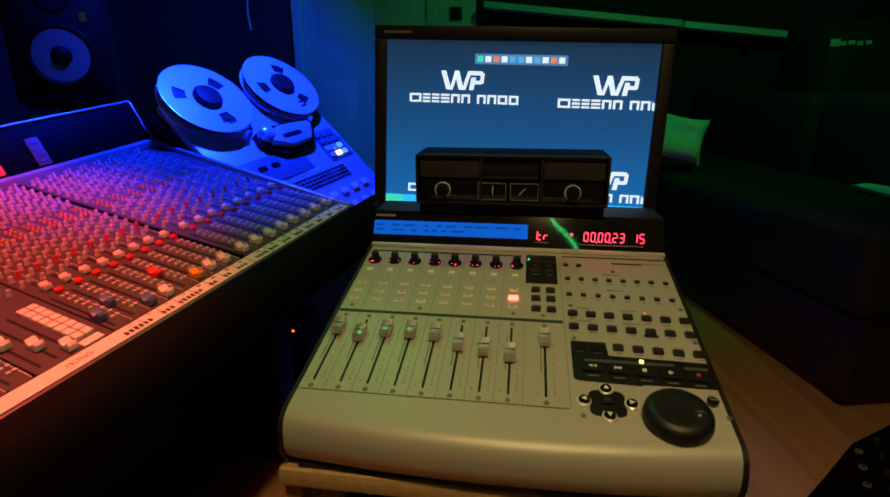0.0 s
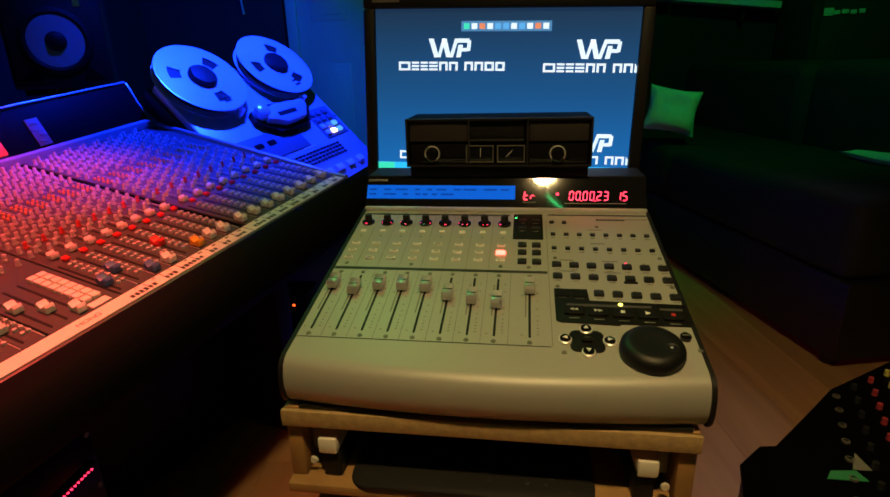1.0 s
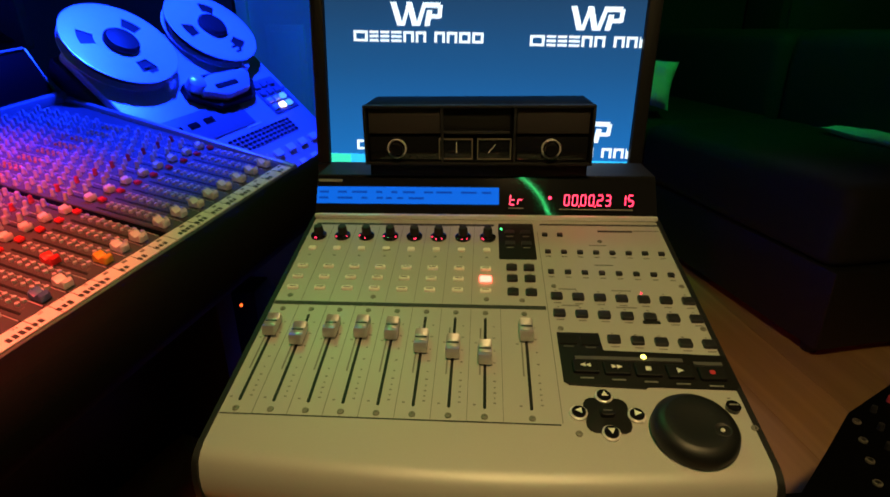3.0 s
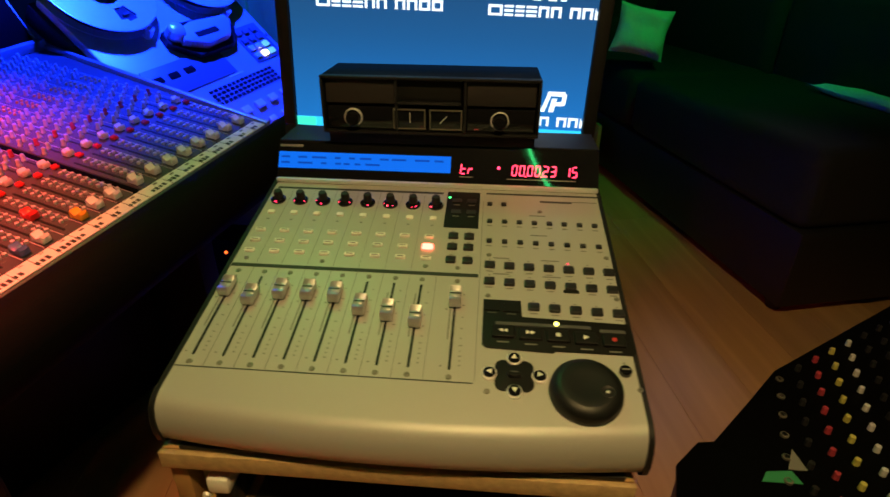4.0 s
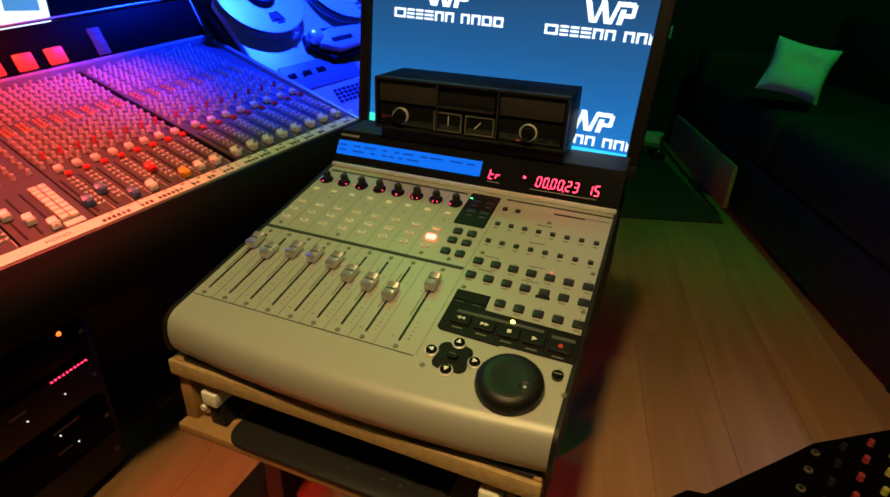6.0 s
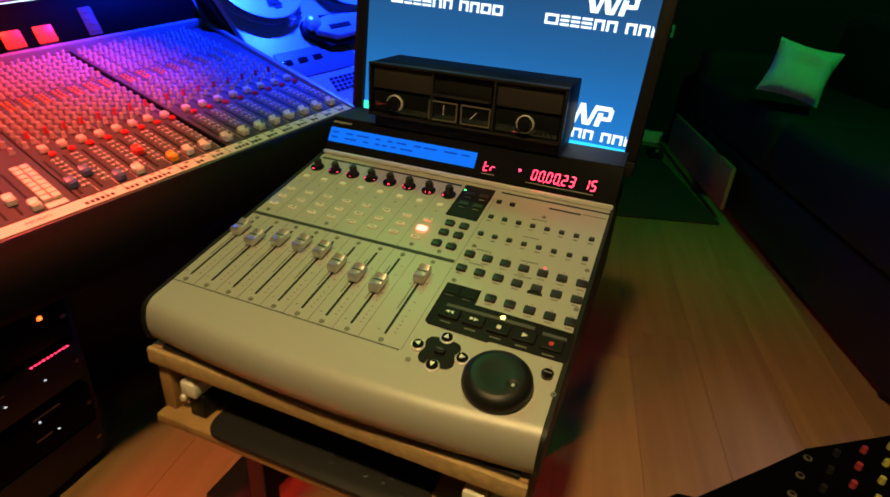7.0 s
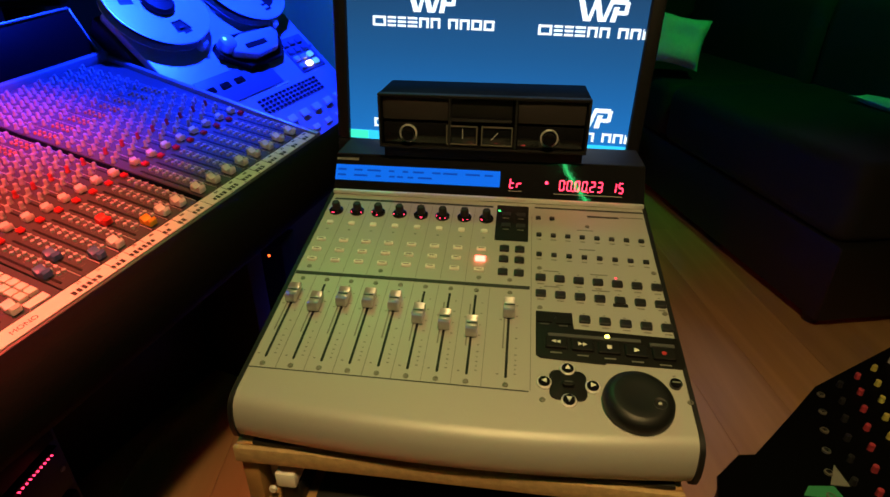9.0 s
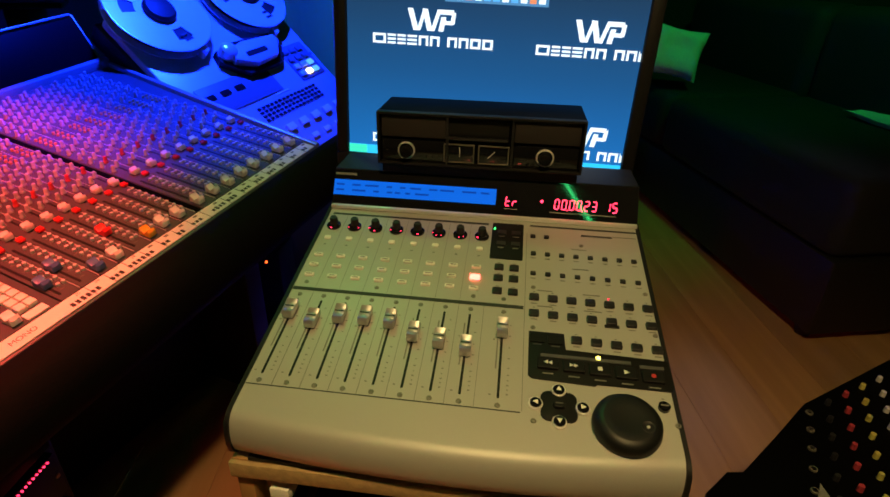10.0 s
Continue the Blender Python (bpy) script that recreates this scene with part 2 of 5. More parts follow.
def box(c, s, bevel=0.0, seg=2, bm=None):
    """A box with centre c and size s."""
    b = bmesh.new()
    bmesh.ops.create_cube(b, size=1.0, matrix=Matrix.Translation(c) @ Matrix.Diagonal((*s, 1)))
    if bevel:
        bmesh.ops.bevel(b, geom=b.edges[:], offset=bevel, segments=seg, affect="EDGES", profile=0.5)
    return join(bm, b)


def join(bm, b):
    if bm is None:
        return b
    me = bpy.data.meshes.new("tmp")
    b.to_mesh(me)
    b.free()
    bm.from_mesh(me)
    bpy.data.meshes.remove(me)
    return bm


def lathe(profile, n=24, m=None, bm=None):
    """A turned solid from (radius, height) pairs, about z."""
    b = bmesh.new()
    rings = []
    for r, h in profile:
        if r < 1e-6:
            rings.append([b.verts.new((0, 0, h))])
        else:
            rings.append([b.verts.new((r * math.cos(6.283185 * k / n), r * math.sin(6.283185 * k / n), h)) for k in range(n)])
    for a, c in zip(rings, rings[1:]):
        for k in range(n):
            j = (k + 1) % n
            vs = [a[k % len(a)], a[j % len(a)], c[j % len(c)], c[k % len(c)]]
            vs = list(dict.fromkeys(vs))
            if len(vs) > 2:
                b.faces.new(vs)
    if m is not None:
        bmesh.ops.transform(b, matrix=m, verts=b.verts)
    return join(bm, b)


def extrude(outline, depth, m=None, bm=None, bevel=0.0):
    """A flat outline in x, y pushed up along z by depth."""
    b = bmesh.new()
    lo = [b.verts.new((x, y, 0)) for x, y in outline]
    hi = [b.verts.new((x, y, depth)) for x, y in outline]
    b.faces.new(lo[::-1])
    top = b.faces.new(hi)
    n = len(lo)
    for k in range(n):
        b.faces.new((lo[k], lo[(k + 1) % n], hi[(k + 1) % n], hi[k]))
    if bevel:
        bmesh.ops.bevel(b, geom=list(top.edges), offset=bevel, segments=2, affect="EDGES", profile=0.5)
    if m is not None:
        bmesh.ops.transform(b, matrix=m, verts=b.verts)
    return join(bm, b)


def round_rect(w, h, r, n=5):
    pts = []
    for cx, cy, a0 in ((w / 2 - r, h / 2 - r, 0), (-w / 2 + r, h / 2 - r, 90), (-w / 2 + r, -h / 2 + r, 180), (w / 2 - r, -h / 2 + r, 270)):
        for k in range(n + 1):
            a = radians(a0 + 90 * k / n)
            pts.append((cx + r * math.cos(a), cy + r * math.sin(a)))
    return pts


def sweep(path, radius, n=8, bm=None):
    """A round bar along a list of points."""
    b = bmesh.new()
    rings = []
    pts = [Vector(p) for p in path]
    for i, p in enumerate(pts):
        d = (pts[min(i + 1, len(pts) - 1)] - pts[max(i - 1, 0)]).normalized()
        u = d.orthogonal().normalized()
        if rings:
            u = (prev - d * prev.dot(d)).normalized()
        prev = u
        v = d.cross(u)
        rings.append([b.verts.new(p + (u * math.cos(6.283185 * k / n) + v * math.sin(6.283185 * k / n)) * radius) for k in range(n)])
    for a, c in zip(rings, rings[1:]):
        for k in range(n):
            b.faces.new((a[k], a[(k + 1) % n], c[(k + 1) % n], c[k]))
    b.faces.new(rings[0][::-1])
    b.faces.new(rings[-1])
    return join(bm, b)


def basis(o, x, y, z):
    return Matrix(((x[0], y[0], z[0], o[0]), (x[1], y[1], z[1], o[1]), (x[2], y[2], z[2], o[2]), (0, 0, 0, 1)))


def at(x, y, z=0.0):
    return Matrix.Translation((x, y, z))

# ---- the room ----
NX, PX, NY, PY, TOP = -2.6, 2.75, -1.9, 3.55, 2.45
single("wall_back", box(((NX - 1.50) / 2, PY + 0.06, TOP / 2), (-1.50 - NX, 0.12, TOP)), WALLDARK, "dark blue-black painted wall behind the tape machine", "wall", kind="structure")
single("wall_door", box((-0.965, PY + 0.07, 2.25), (1.07, 0.10, 0.40)), DOORWHITE, "white painted wall above the door", "wall", kind="structure")
single("wall_door_side", box((-0.285, PY + 0.07, 1.225), (0.27, 0.10, 2.45)), DOORWHITE, "white painted wall strip beside the door", "wall", kind="structure")
single("wall_dark", box(((PX - 0.15) / 2, PY + 0.06, TOP / 2), (PX + 0.15, 0.12, TOP)), WALLBLACK, "black cloth-covered wall behind the sofa", "wall", kind="structure")
single("wall_left", box((NX - 0.06, (NY + PY) / 2, TOP / 2), (0.12, PY - NY + 0.24, TOP)), WALLDARK, "dark painted side wall", "wall", kind="structure")
single("wall_right", box((PX + 0.06, (NY + PY) / 2, TOP / 2), (0.12, PY - NY + 0.24, TOP)), WALLBLACK, "black side wall behind the sofa", "wall", kind="structure")
single("wall_front", box(((NX + PX) / 2, NY - 0.06, TOP / 2), (PX - NX, 0.12, TOP)), WALLDARK, "dark painted wall", "wall", kind="structure")
single("ceiling", box(((NX + PX) / 2, (NY + PY) / 2, TOP + 0.05), (PX - NX + 0.24, PY - NY + 0.24, 0.1)), CEILING, "dark painted ceiling", "ceiling", kind="structure")

door = thing("door_1", "white panelled door, closed, in coloured light", "door", at(-0.95, PY, 0), kind="structure")
DW0, DW1 = -1.40, -0.50
part("door_leaf", box(((DW0 + DW1) / 2, PY + 0.04, 1.02), (DW1 - DW0, 0.04, 2.03), 0.004), DOORWHITE, door)
for cx in (DW0 + 0.235, DW1 - 0.235):
    for cz, hh in ((0.53, 0.80), (1.60, 0.76)):
        bm = box((cx, PY + 0.018, cz), (0.27, 0.012, hh), 0.005)
        box((cx, PY + 0.012, cz), (0.19, 0.012, hh - 0.08), 0.005, bm=bm)
        part("door_panel", bm, DOORWHITE, door)
for cx in (DW0 - 0.04, DW1 + 0.04):
    part("door_frame", box((cx, PY + 0.03, 1.03), (0.075, 0.075, 2.06), 0.006), DOORWHITE, door)
bm = lathe([(0, 0), (0.024, 0), (0.024, 0.008), (0.01, 0.012), (0.01, 0.05), (0, 0.05)], 16, pose(DW1 - 0.06, PY + 0.02, 1.0, 90, 0, 0))
sweep([(DW1 - 0.06, PY - 0.03, 1.0), (DW1 - 0.19, PY - 0.035, 1.0)], 0.008, bm=bm)
part("door_handle", bm, STEEL, door, "steel lever handle")

plate = thing("wall_switch", "dark square switch plate on the white wall", "switch", at(-0.295, PY, 1.37))
part("plate", box((-0.295, PY + 0.013, 1.37), (0.085, 0.014, 0.085), 0.004), BUTTONDARK, plate)
part("rocker", box((-0.295, PY + 0.004, 1.37), (0.05, 0.012, 0.05), 0.003), BLACK, plate)

# ---- laminate floor ----
single("floor", box(((NX + PX) / 2, (NY + PY) / 2, -0.06), (PX - NX + 0.2, PY - NY + 0.2, 0.1)), WOOD, "brown laminate floor with long planks", "floor", kind="structure")
floor_ob = bpy.data.objects["floor"]
PL, PWID = 1.28, 0.192
plank_me = mesh_of("plank", box((0, 0, -0.005), (PWID - 0.0006, PL - 0.0006, 0.010), 0.0005, 1), PLANK, False)
ROW = Matrix.Rotation(radians(9.0), 4, "Z")
rng = random.Random(4)
for i in range(-16, 20):
    shift = rng.random() * PL
    for j in range(-3, 5):
        p = ROW @ Vector((i * PWID, j * PL + shift, 0))
        if NX - 0.2 < p.x < PX + 0.2 and NY - 0.3 < p.y < PY + 0.4:
            hang("plank", plank_me, floor_ob, Matrix.Translation(p) @ ROW)
single("baseboard", box((-0.285, PY + 0.011, 0.04), (0.27, 0.014, 0.08), 0.003), DOORWHITE, "white baseboard beside the door", "baseboard", kind="structure")

sock = thing("wall_socket", "small pale socket plate on the black wall", "socket", at(0.38, PY, 0.69))
part("plate", box((0.38, PY - 0.006, 0.69), (0.060, 0.010, 0.075), 0.003), PILLOW, sock)
part("socket_hole", lathe([(0, 0), (0.018, 0), (0.018, 0.003), (0, 0.003)], 16, pose(0.38, PY - 0.011, 0.69, 90, 0, 0)), BUTTONDARK, sock)
single("pale_block", box((0.43, PY - 0.04, 0.034), (0.12, 0.07, 0.066), 0.006), PILLOW, "small pale block on the floor by the black wall", "block")
ped = thing("foot_pedal", "small black foot pedal with a pale switch on the floor", "pedal", at(0.47, 3.12, 0))
PDM = pose(0.47, 3.12, 0, 0, 0, 14)
part("body", box((0, 0, 0.031), (0.075, 0.13, 0.040), 0.006), BLACK, ped, m=PDM)
part("foot_switch", lathe([(0, 0), (0.009, 0), (0.008, 0.010), (0, 0.011)], 14, at(0, -0.035, 0.050)), WHITEBLOCK, ped, m=PDM)

# shelf boards catching green light on the dark wall
shelf = thing("wall_shelf", "pale shelf board on the black wall in green light", "shelf", at(0.9, PY, 1.5))
SH = pose(-0.09, PY - 0.09, 1.405, 0, 6.2, 0)
for x0, x1, dz in ((0.0, 1.25, 0.0), (1.265, 1.88, -0.004)):
    part("board", box(((x0 + x1) / 2, 0, dz), (x1 - x0, 0.17, 0.040), 0.004), DOORWHITE, shelf, m=SH)
for x in (0.2, 1.0, 1.7):
    part("bracket", box((x, 0.04, -0.06), (0.02, 0.09, 0.08), 0.003), BLACK, shelf, m=SH)

# ---- bass cabinet with a script badge ----
cab = thing("bass_cabinet", "tall black bass guitar speaker cabinet with a white script badge", "speaker cabinet", at(2.16, 3.2, 0))
part("body", box((2.16, 3.26, 0.62), (0.70, 0.46, 1.24), 0.02), WALLBLACK, cab)
part("grille", box((2.16, 3.022, 0.62), (0.62, 0.02, 1.14), 0.008), GRILLE, cab)
bm = bmesh.new()
for k, w in enumerate((0.05, 0.03, 0.035, 0.03, 0.03)):
    box((1.88 + k * 0.042, 3.008, 1.125 - 0.004 * (k % 2)), (w, 0.006, 0.022 if k else 0.04), 0.002, bm=bm)
part("badge", bm, WHITEBLOCK, cab, "white script badge as plain strokes")

# ---- sofa ----
SM = Matrix.Translation((1.150, 1.055, 0)) @ Matrix.Rotation(radians(14.4), 4, "Z")
sofa = thing("sofa", "long low black sofa in the dark", "sofa", SM)
SL = 2.15
part("base", box((0.44, SL / 2, 0.155), (0.86, SL, 0.25), 0.015), SOFALEATHER, sofa, m=SM)
for k in range(2):
    part("seat_cushion", box((0.36, SL * (0.25 + 0.5 * k), 0.395), (0.72, SL / 2 - 0.02, 0.24), 0.05, 4), SOFA, sofa, m=SM)
for k in range(2):
    part("back_cushion", box((0.74, SL * (0.25 + 0.5 * k), 0.66), (0.24, SL / 2 - 0.02, 0.44), 0.07, 4), SOFA, sofa, m=SM)
part("armrest", box((0.44, SL + 0.09, 0.34), (0.86, 0.18, 0.62), 0.05, 4), SOFA, sofa, m=SM)
for x, y in ((0.05, 0.06), (0.83, 0.06), (0.05, SL - 0.06), (0.83, SL - 0.06)):
    part("foot", lathe([(0, 0), (0.022, 0), (0.028, 0.035), (0, 0.035)], 12), BLACK, sofa, m=SM @ at(x, y))


def cushion(name, label, m, w, h, t, mat):
    bm = bmesh.new()
    n = 16
    grid = {}
    for side in (1, -1):
        for i in range(n + 1):
            for j in range(n + 1):
                u, v = 2 * i / n - 1, 2 * j / n - 1
                edge = i in (0, n) or j in (0, n)
                if edge and side < 0:
                    grid[side, i, j] = grid[1, i, j]
                    continue
                pin = 1 - 0.10 * (1 - u * u) * abs(v) ** 3 - 0.10 * (1 - v * v) * abs(u) ** 3
                z = t * (max(0, (1 - u ** 4) * (1 - v ** 4))) ** 0.6 * side
                z *= 1 - 0.35 * math.exp(-((u - 0.1) ** 2 + (v - 0.2) ** 2) * 7) * (side > 0)
                z += 0.006 * noise.noise(Vector((u * 3, v * 3, side)))
                grid[side, i, j] = bm.verts.new((u * w / 2 * pin, v * h / 2 * pin, z))
        for i in range(n):
            for j in range(n):
                q = [grid[side, i, j], grid[side, i + 1, j], grid[side, i + 1, j + 1], grid[side, i, j + 1]]
                bm.faces.new(q if side > 0 else q[::-1])
    return single(name, bm, mat, label, "cushion", m)


cushion("sofa_cushion", "square pale cushion lit green, leaning on the sofa", pose(0.920, 2.24, 0.672, 72, 10, -6), 0.235, 0.215, 0.055, PILLOW)
cushion("folded_throw", "pale folded throw lit green on the sofa seat", pose(1.60, 1.55, 0.532, 0, 6, 14.4), 0.11, 0.66, 0.022, PILLOW)

single("beige_board", box((0, 0, 0), (0.02, 1.06, 0.20), 0.004), BEIGE, "beige board leaning against the sofa front", "board", pose(0.672, 2.76, 0.150, 0, 0, 14.4))
single("dark_mat", box((-0.36, 0.62, 0.006), (0.72, 1.24, 0.010), 0.004), MAT, "dark green floor mat on the laminate", "mat", pose(0.807, 2.177, 0, 0, 0, 18))

# ---- monitor behind the control surface ----
MM = pose(0.193, 0.447, 0.718, -3.0, 1.6, 0)
mon = thing("computer_monitor", "wide black computer monitor showing a blue desktop wallpaper", "monitor", pose(0.199, 0.46, 0.553))
SW, SHH = 0.440, 0.272
part("back_shell", box((0, 0.032, 0.136), (0.46, 0.05, 0.286), 0.018, 3), BLACK, mon, m=MM)
for c, s in (((-SW / 2 - 0.010, 0.004, SHH / 2), (0.020, 0.022, SHH)), ((SW / 2 + 0.010, 0.004, SHH / 2), (0.020, 0.022, SHH)), ((0, 0.004, SHH + 0.011), (SW + 0.04, 0.022, 0.022)), ((0, 0.004, -0.012), (SW + 0.04, 0.022, 0.024))):
    part("bezel", box(c, s, 0.004), BLACK, mon, m=MM)
part("screen", box((0, 0.004, SHH / 2), (SW, 0.006, SHH)), SCREEN, mon, "lit blue screen", m=MM, smooth=False)
part("maker_mark", box((-0.2, -0.0075, SHH + 0.011), (0.046, 0.001, 0.004)), GREYPRINT, mon, m=MM)
part("neck", box((0.199, 0.50, 0.645), (0.07, 0.03, 0.19), 0.008), BLACK, mon)
part("foot", box((0.199, 0.50, 0.561), (0.24, 0.16, 0.014), 0.005), BLACK, mon)


def screen_block(name, x, z, w, h, mat, y=0.0006, slant=0.0):
    b = extrude([(x + slant * 0, z), (x + w, z), (x + w + slant, z + h), (x + slant, z + h)], 0.0006, pose(0, 0, 0, 90, 0, 0))
    return part(name, b, mat, mon, m=MM @ at(0, y, 0), smooth=False)


# taskbar and dock
screen_block("taskbar", -SW / 2, 0.0, SW, 0.014, TASKBAR)
screen_block("start_button", -SW / 2, 0.0005, 0.03, 0.013, STARTGREEN, 0.0)
DKX, DKZ = -0.072, 0.236
screen_block("dock", DKX, DKZ, 0.15, 0.016, DOCK)
for k, mt in enumerate((STARTGREEN, LOGO, ICONRED, LOGO, ICONBLUE, ICONBLUE, LOGO, ICONBLUE, LOGO, ICONRED, LOGO)):
    screen_block("icon", DKX + 0.004 + k * 0.0132, DKZ + 0.0035, 0.0095, 0.009, mt, 0.0)


def mark(x, z):
    """The wallpaper's mark: slanted strokes above a row of blocks, cut at the screen's edge."""
    lim = SW / 2 - 0.001
    k = 0.74
    strokes = [(0.053, 0.011, -0.013, 0.030), (0.060, 0.007, 0.012, 0.030), (0.081, 0.011, -0.011, 0.030), (0.088, 0.008, 0.013, 0.030), (0.104, 0.010, 0.005, 0.020)]
    bars = [(0.101, 0.031, 0.0235, 0.0065), (0.110, 0.022, 0.0095, 0.0055), (0.128, 0.008, 0.0105, 0.0165)]
    for dx, w, sl, h in strokes:
        x0 = x + 0.0885 + (dx - 0.0885) * k
        if x0 + w * k + abs(sl) < lim:
            screen_block("logo_stroke", x0, z + 0.0215, w * k, h, LOGO, 0.0, sl * k)
    for j, (dx, w, dz, h) in enumerate(bars):
        x0 = x + 0.0885 + (dx - 0.0885) * k
        if x0 + w * k < lim:
            screen_block("logo_stroke", x0, z + 0.0215 + dz, w * k, h, LOGO, 0.0002 + 0.0001 * j, 0.0015)
    cur = x
    for k, w in enumerate((0.022, 0.0145, 0.0145, 0.0165, 0.0165, 0.0165, 0, 0.0165, 0.0165, 0.0175, 0.0175)):
        if w == 0:
            cur += 0.009
            continue
        if cur + w > lim:
            w = lim - cur
        if w > 0.003:
            if k in (1, 2, 3):
                for dz in (0.0, 0.0055, 0.011):
                    screen_block("letter_block", cur, z + dz, w - 0.002, 0.0032, LOGO, 0.0)
            else:
                screen_block("letter_block", cur, z + 0.0108, w - 0.002, 0.0034, LOGO, 0.0)
                screen_block("letter_block", cur, z, 0.0036, 0.0108, LOGO, 0.0002)
                if w > 0.012:
                    screen_block("letter_block", cur + w - 0.0056, z, 0.0036, 0.0108, LOGO, 0.0002)
                if k in (0, 9, 10):
                    screen_block("letter_block", cur, z, w - 0.002, 0.0032, LOGO, 0.0004)
        cur += w + 0.0008


mark(-0.180, 0.173)
mark(0.067, 0.171)
mark(-0.180, 0.021)
mark(0.067, 0.019)

# ---- wooden keyboard box under the control surface ----
stand = thing("wooden_stand", "rough wooden box stand with a drawer shelf on black legs", "stand", at(0.2, 0.2, 0))
X0, X1, Y0, Y1 = -0.020, 0.416, -0.044, 0.62
part("top_board", box(((X0 + X1) / 2, (Y0 + Y1) / 2, 0.541), (X1 - X0, Y1 - Y0, 0.022), 0.002), WOOD, stand)
part("edge_strip", box(((X0 + X1) / 2, Y0 - 0.003, 0.541), (X1 - X0 + 0.002, 0.006, 0.020), 0.0015), PLYEDGE, stand, "chipped pale board edge")
for x in (X0 + 0.009, X1 - 0.009):
    part("side_board", box((x, (Y0 + Y1) / 2, 0.495), (0.018, Y1 - Y0 - 0.004, 0.070), 0.002), WOOD, stand)
part("bottom_board", box(((X0 + X1) / 2, (Y0 + Y1) / 2 - 0.012, 0.4535), (X1 - X0, Y1 - Y0, 0.012), 0.002), WOOD, stand)
part("back_board", box(((X0 + X1) / 2, Y1 - 0.01, 0.495), (X1 - X0 - 0.04, 0.016, 0.068)), WOOD, stand)
for x, s in ((X0 + 0.03, 1), (X1 - 0.03, -1)):
    part("drawer_rail", box((x, 0.19, 0.503), (0.014, 0.44, 0.030), 0.003), STEEL, stand, "steel drawer rail")
    part("rail_block", box((x + 0.017 * s, -0.022, 0.505), (0.022, 0.05, 0.020), 0.003), WHITEBLOCK, stand, "white plastic rail block")
    part("rail_carrier", box((x + 0.018 * s, 0.18, 0.477), (0.022, 0.44, 0.034), 0.003), BLACK, stand)
    for y in (-0.036, 0.02):
        part("rail_screw", lathe([(0, 0), (0.005, 0), (0.004, 0.003), (0, 0.003)], 8, pose(x - 0.004 * s, y, 0.478, 90, 0, 0)), CHROME, stand)
for x in (0.03, 0.36):
    for y in (0.05, 0.52):
        part("leg", box((x, y, 0.224), (0.03, 0.03, 0.447), 0.003), BLACK, stand)
for y in (0.05, 0.52):
    part("foot_bar", box((0.195, y, 0.03), (0.30, 0.03, 0.03), 0.004), BLACK, stand)
part("foot_bar", box((-0.14, 0.33, 0.02), (0.09, 0.42, 0.03), 0.005), BLACK, stand)

pad_ob = thing("mouse_pad", "worn dark rubber mouse pad with scuffs on the shelf", "mouse pad", at(0.205, 0.056, 0.46))
part("sheet", extrude(round_rect(0.27, 0.20, 0.022), 0.005, at(0.185, 0.042, 0.460), None, 0.001), RUBBER, pad_ob)
drop = random.Random(12)
for k in range(14):
    r = 0.002 + 0.004 * drop.random()
    part("scuff", lathe([(0, 0), (r, 0), (r * 0.6, 0.0006), (0, 0.0008)], 10), BUTTONDARK, pad_ob, "glossy scuff", m=at(0.20 + 0.11 * drop.random(), -0.040 + 0.05 * drop.random(), 0.465))
for k in range(5):
    part("print_block", box((0.150 + 0.011 * k, -0.020, 0.4652), (0.008, 0.009, 0.0006)), BUTTONDARK, pad_ob, m=at(0, 0, 0), smooth=False)

# ---- black device rack under the console ----
RM = Matrix.Translation((-0.46, 0.145, 0)) @ Matrix.Rotation(radians(3), 4, "Z")
rack = thing("device_rack", "black equipment rack with small lit indicators", "rack", RM)
part("cabinet", box((-0.26, -0.23, 0.21), (0.52, 0.46, 0.40), 0.008), BLACK, rack, m=RM)
for k, z in enumerate((0.072, 0.160, 0.262, 0.360)):
    u = part("rack_unit", box((0.006, -0.23, z), (0.018, 0.42, 0.084), 0.003), METERBLACK if k % 2 else BLACK, rack, m=RM)
    for y in (-0.03, -0.43):
        part("rack_screw", lathe([(0, 0), (0.005, 0), (0.004, 0.002), (0, 0.002)], 8, pose(0.0155, y, z, 0, 90, 0)), STEEL, u, m=RM)
for k in range(10):
    part("level_light", box((0.0165, -0.038 - 0.0074 * k, 0.300), (0.003, 0.0024, 0.0017)), REDLED, rack, "red level light", m=RM)
part("power_light", lathe([(0, 0), (0.0045, 0), (0.003, 0.003), (0, 0.004)], 12, pose(0.0155, -0.068, 0.378, 0, 90, 0)), ORANGELED, rack, "orange power light", m=RM)
for y, z in ((-0.090, 0.262), (-0.094, 0.152), (-0.16, 0.26), (-0.12, 0.19)):
    part("status_light", box((0.0165, y, z), (0.003, 0.0022, 0.0022)), WHITELED, rack, m=RM)
for y, z, w in ((-0.105, 0.20, 0.05), (-0.12, 0.155, 0.028), (-0.17, 0.28, 0.03)):
    part("front_print", box((0.0155, y, z), (0.001, w, 0.004)), GREYPRINT, rack, m=RM)
psu = thing("power_supply", "small black power supply box with a red light on the floor", "power supply", at(-0.43, 0.92, 0))
part("body", box((-0.435, 0.925, 0.14), (0.10, 0.10, 0.28), 0.006), BLACK, psu)
part("pilot_light", lathe([(0, 0), (0.004, 0), (0.0035, 0.003), (0, 0.004)], 10, pose(-0.425, 0.875, 0.242, 90, 0, 0)), ORANGELED, psu, "red pilot light")

# ---- control surface ----
PM = pose(0, 0, 0.62, 12.0, 0, 0)


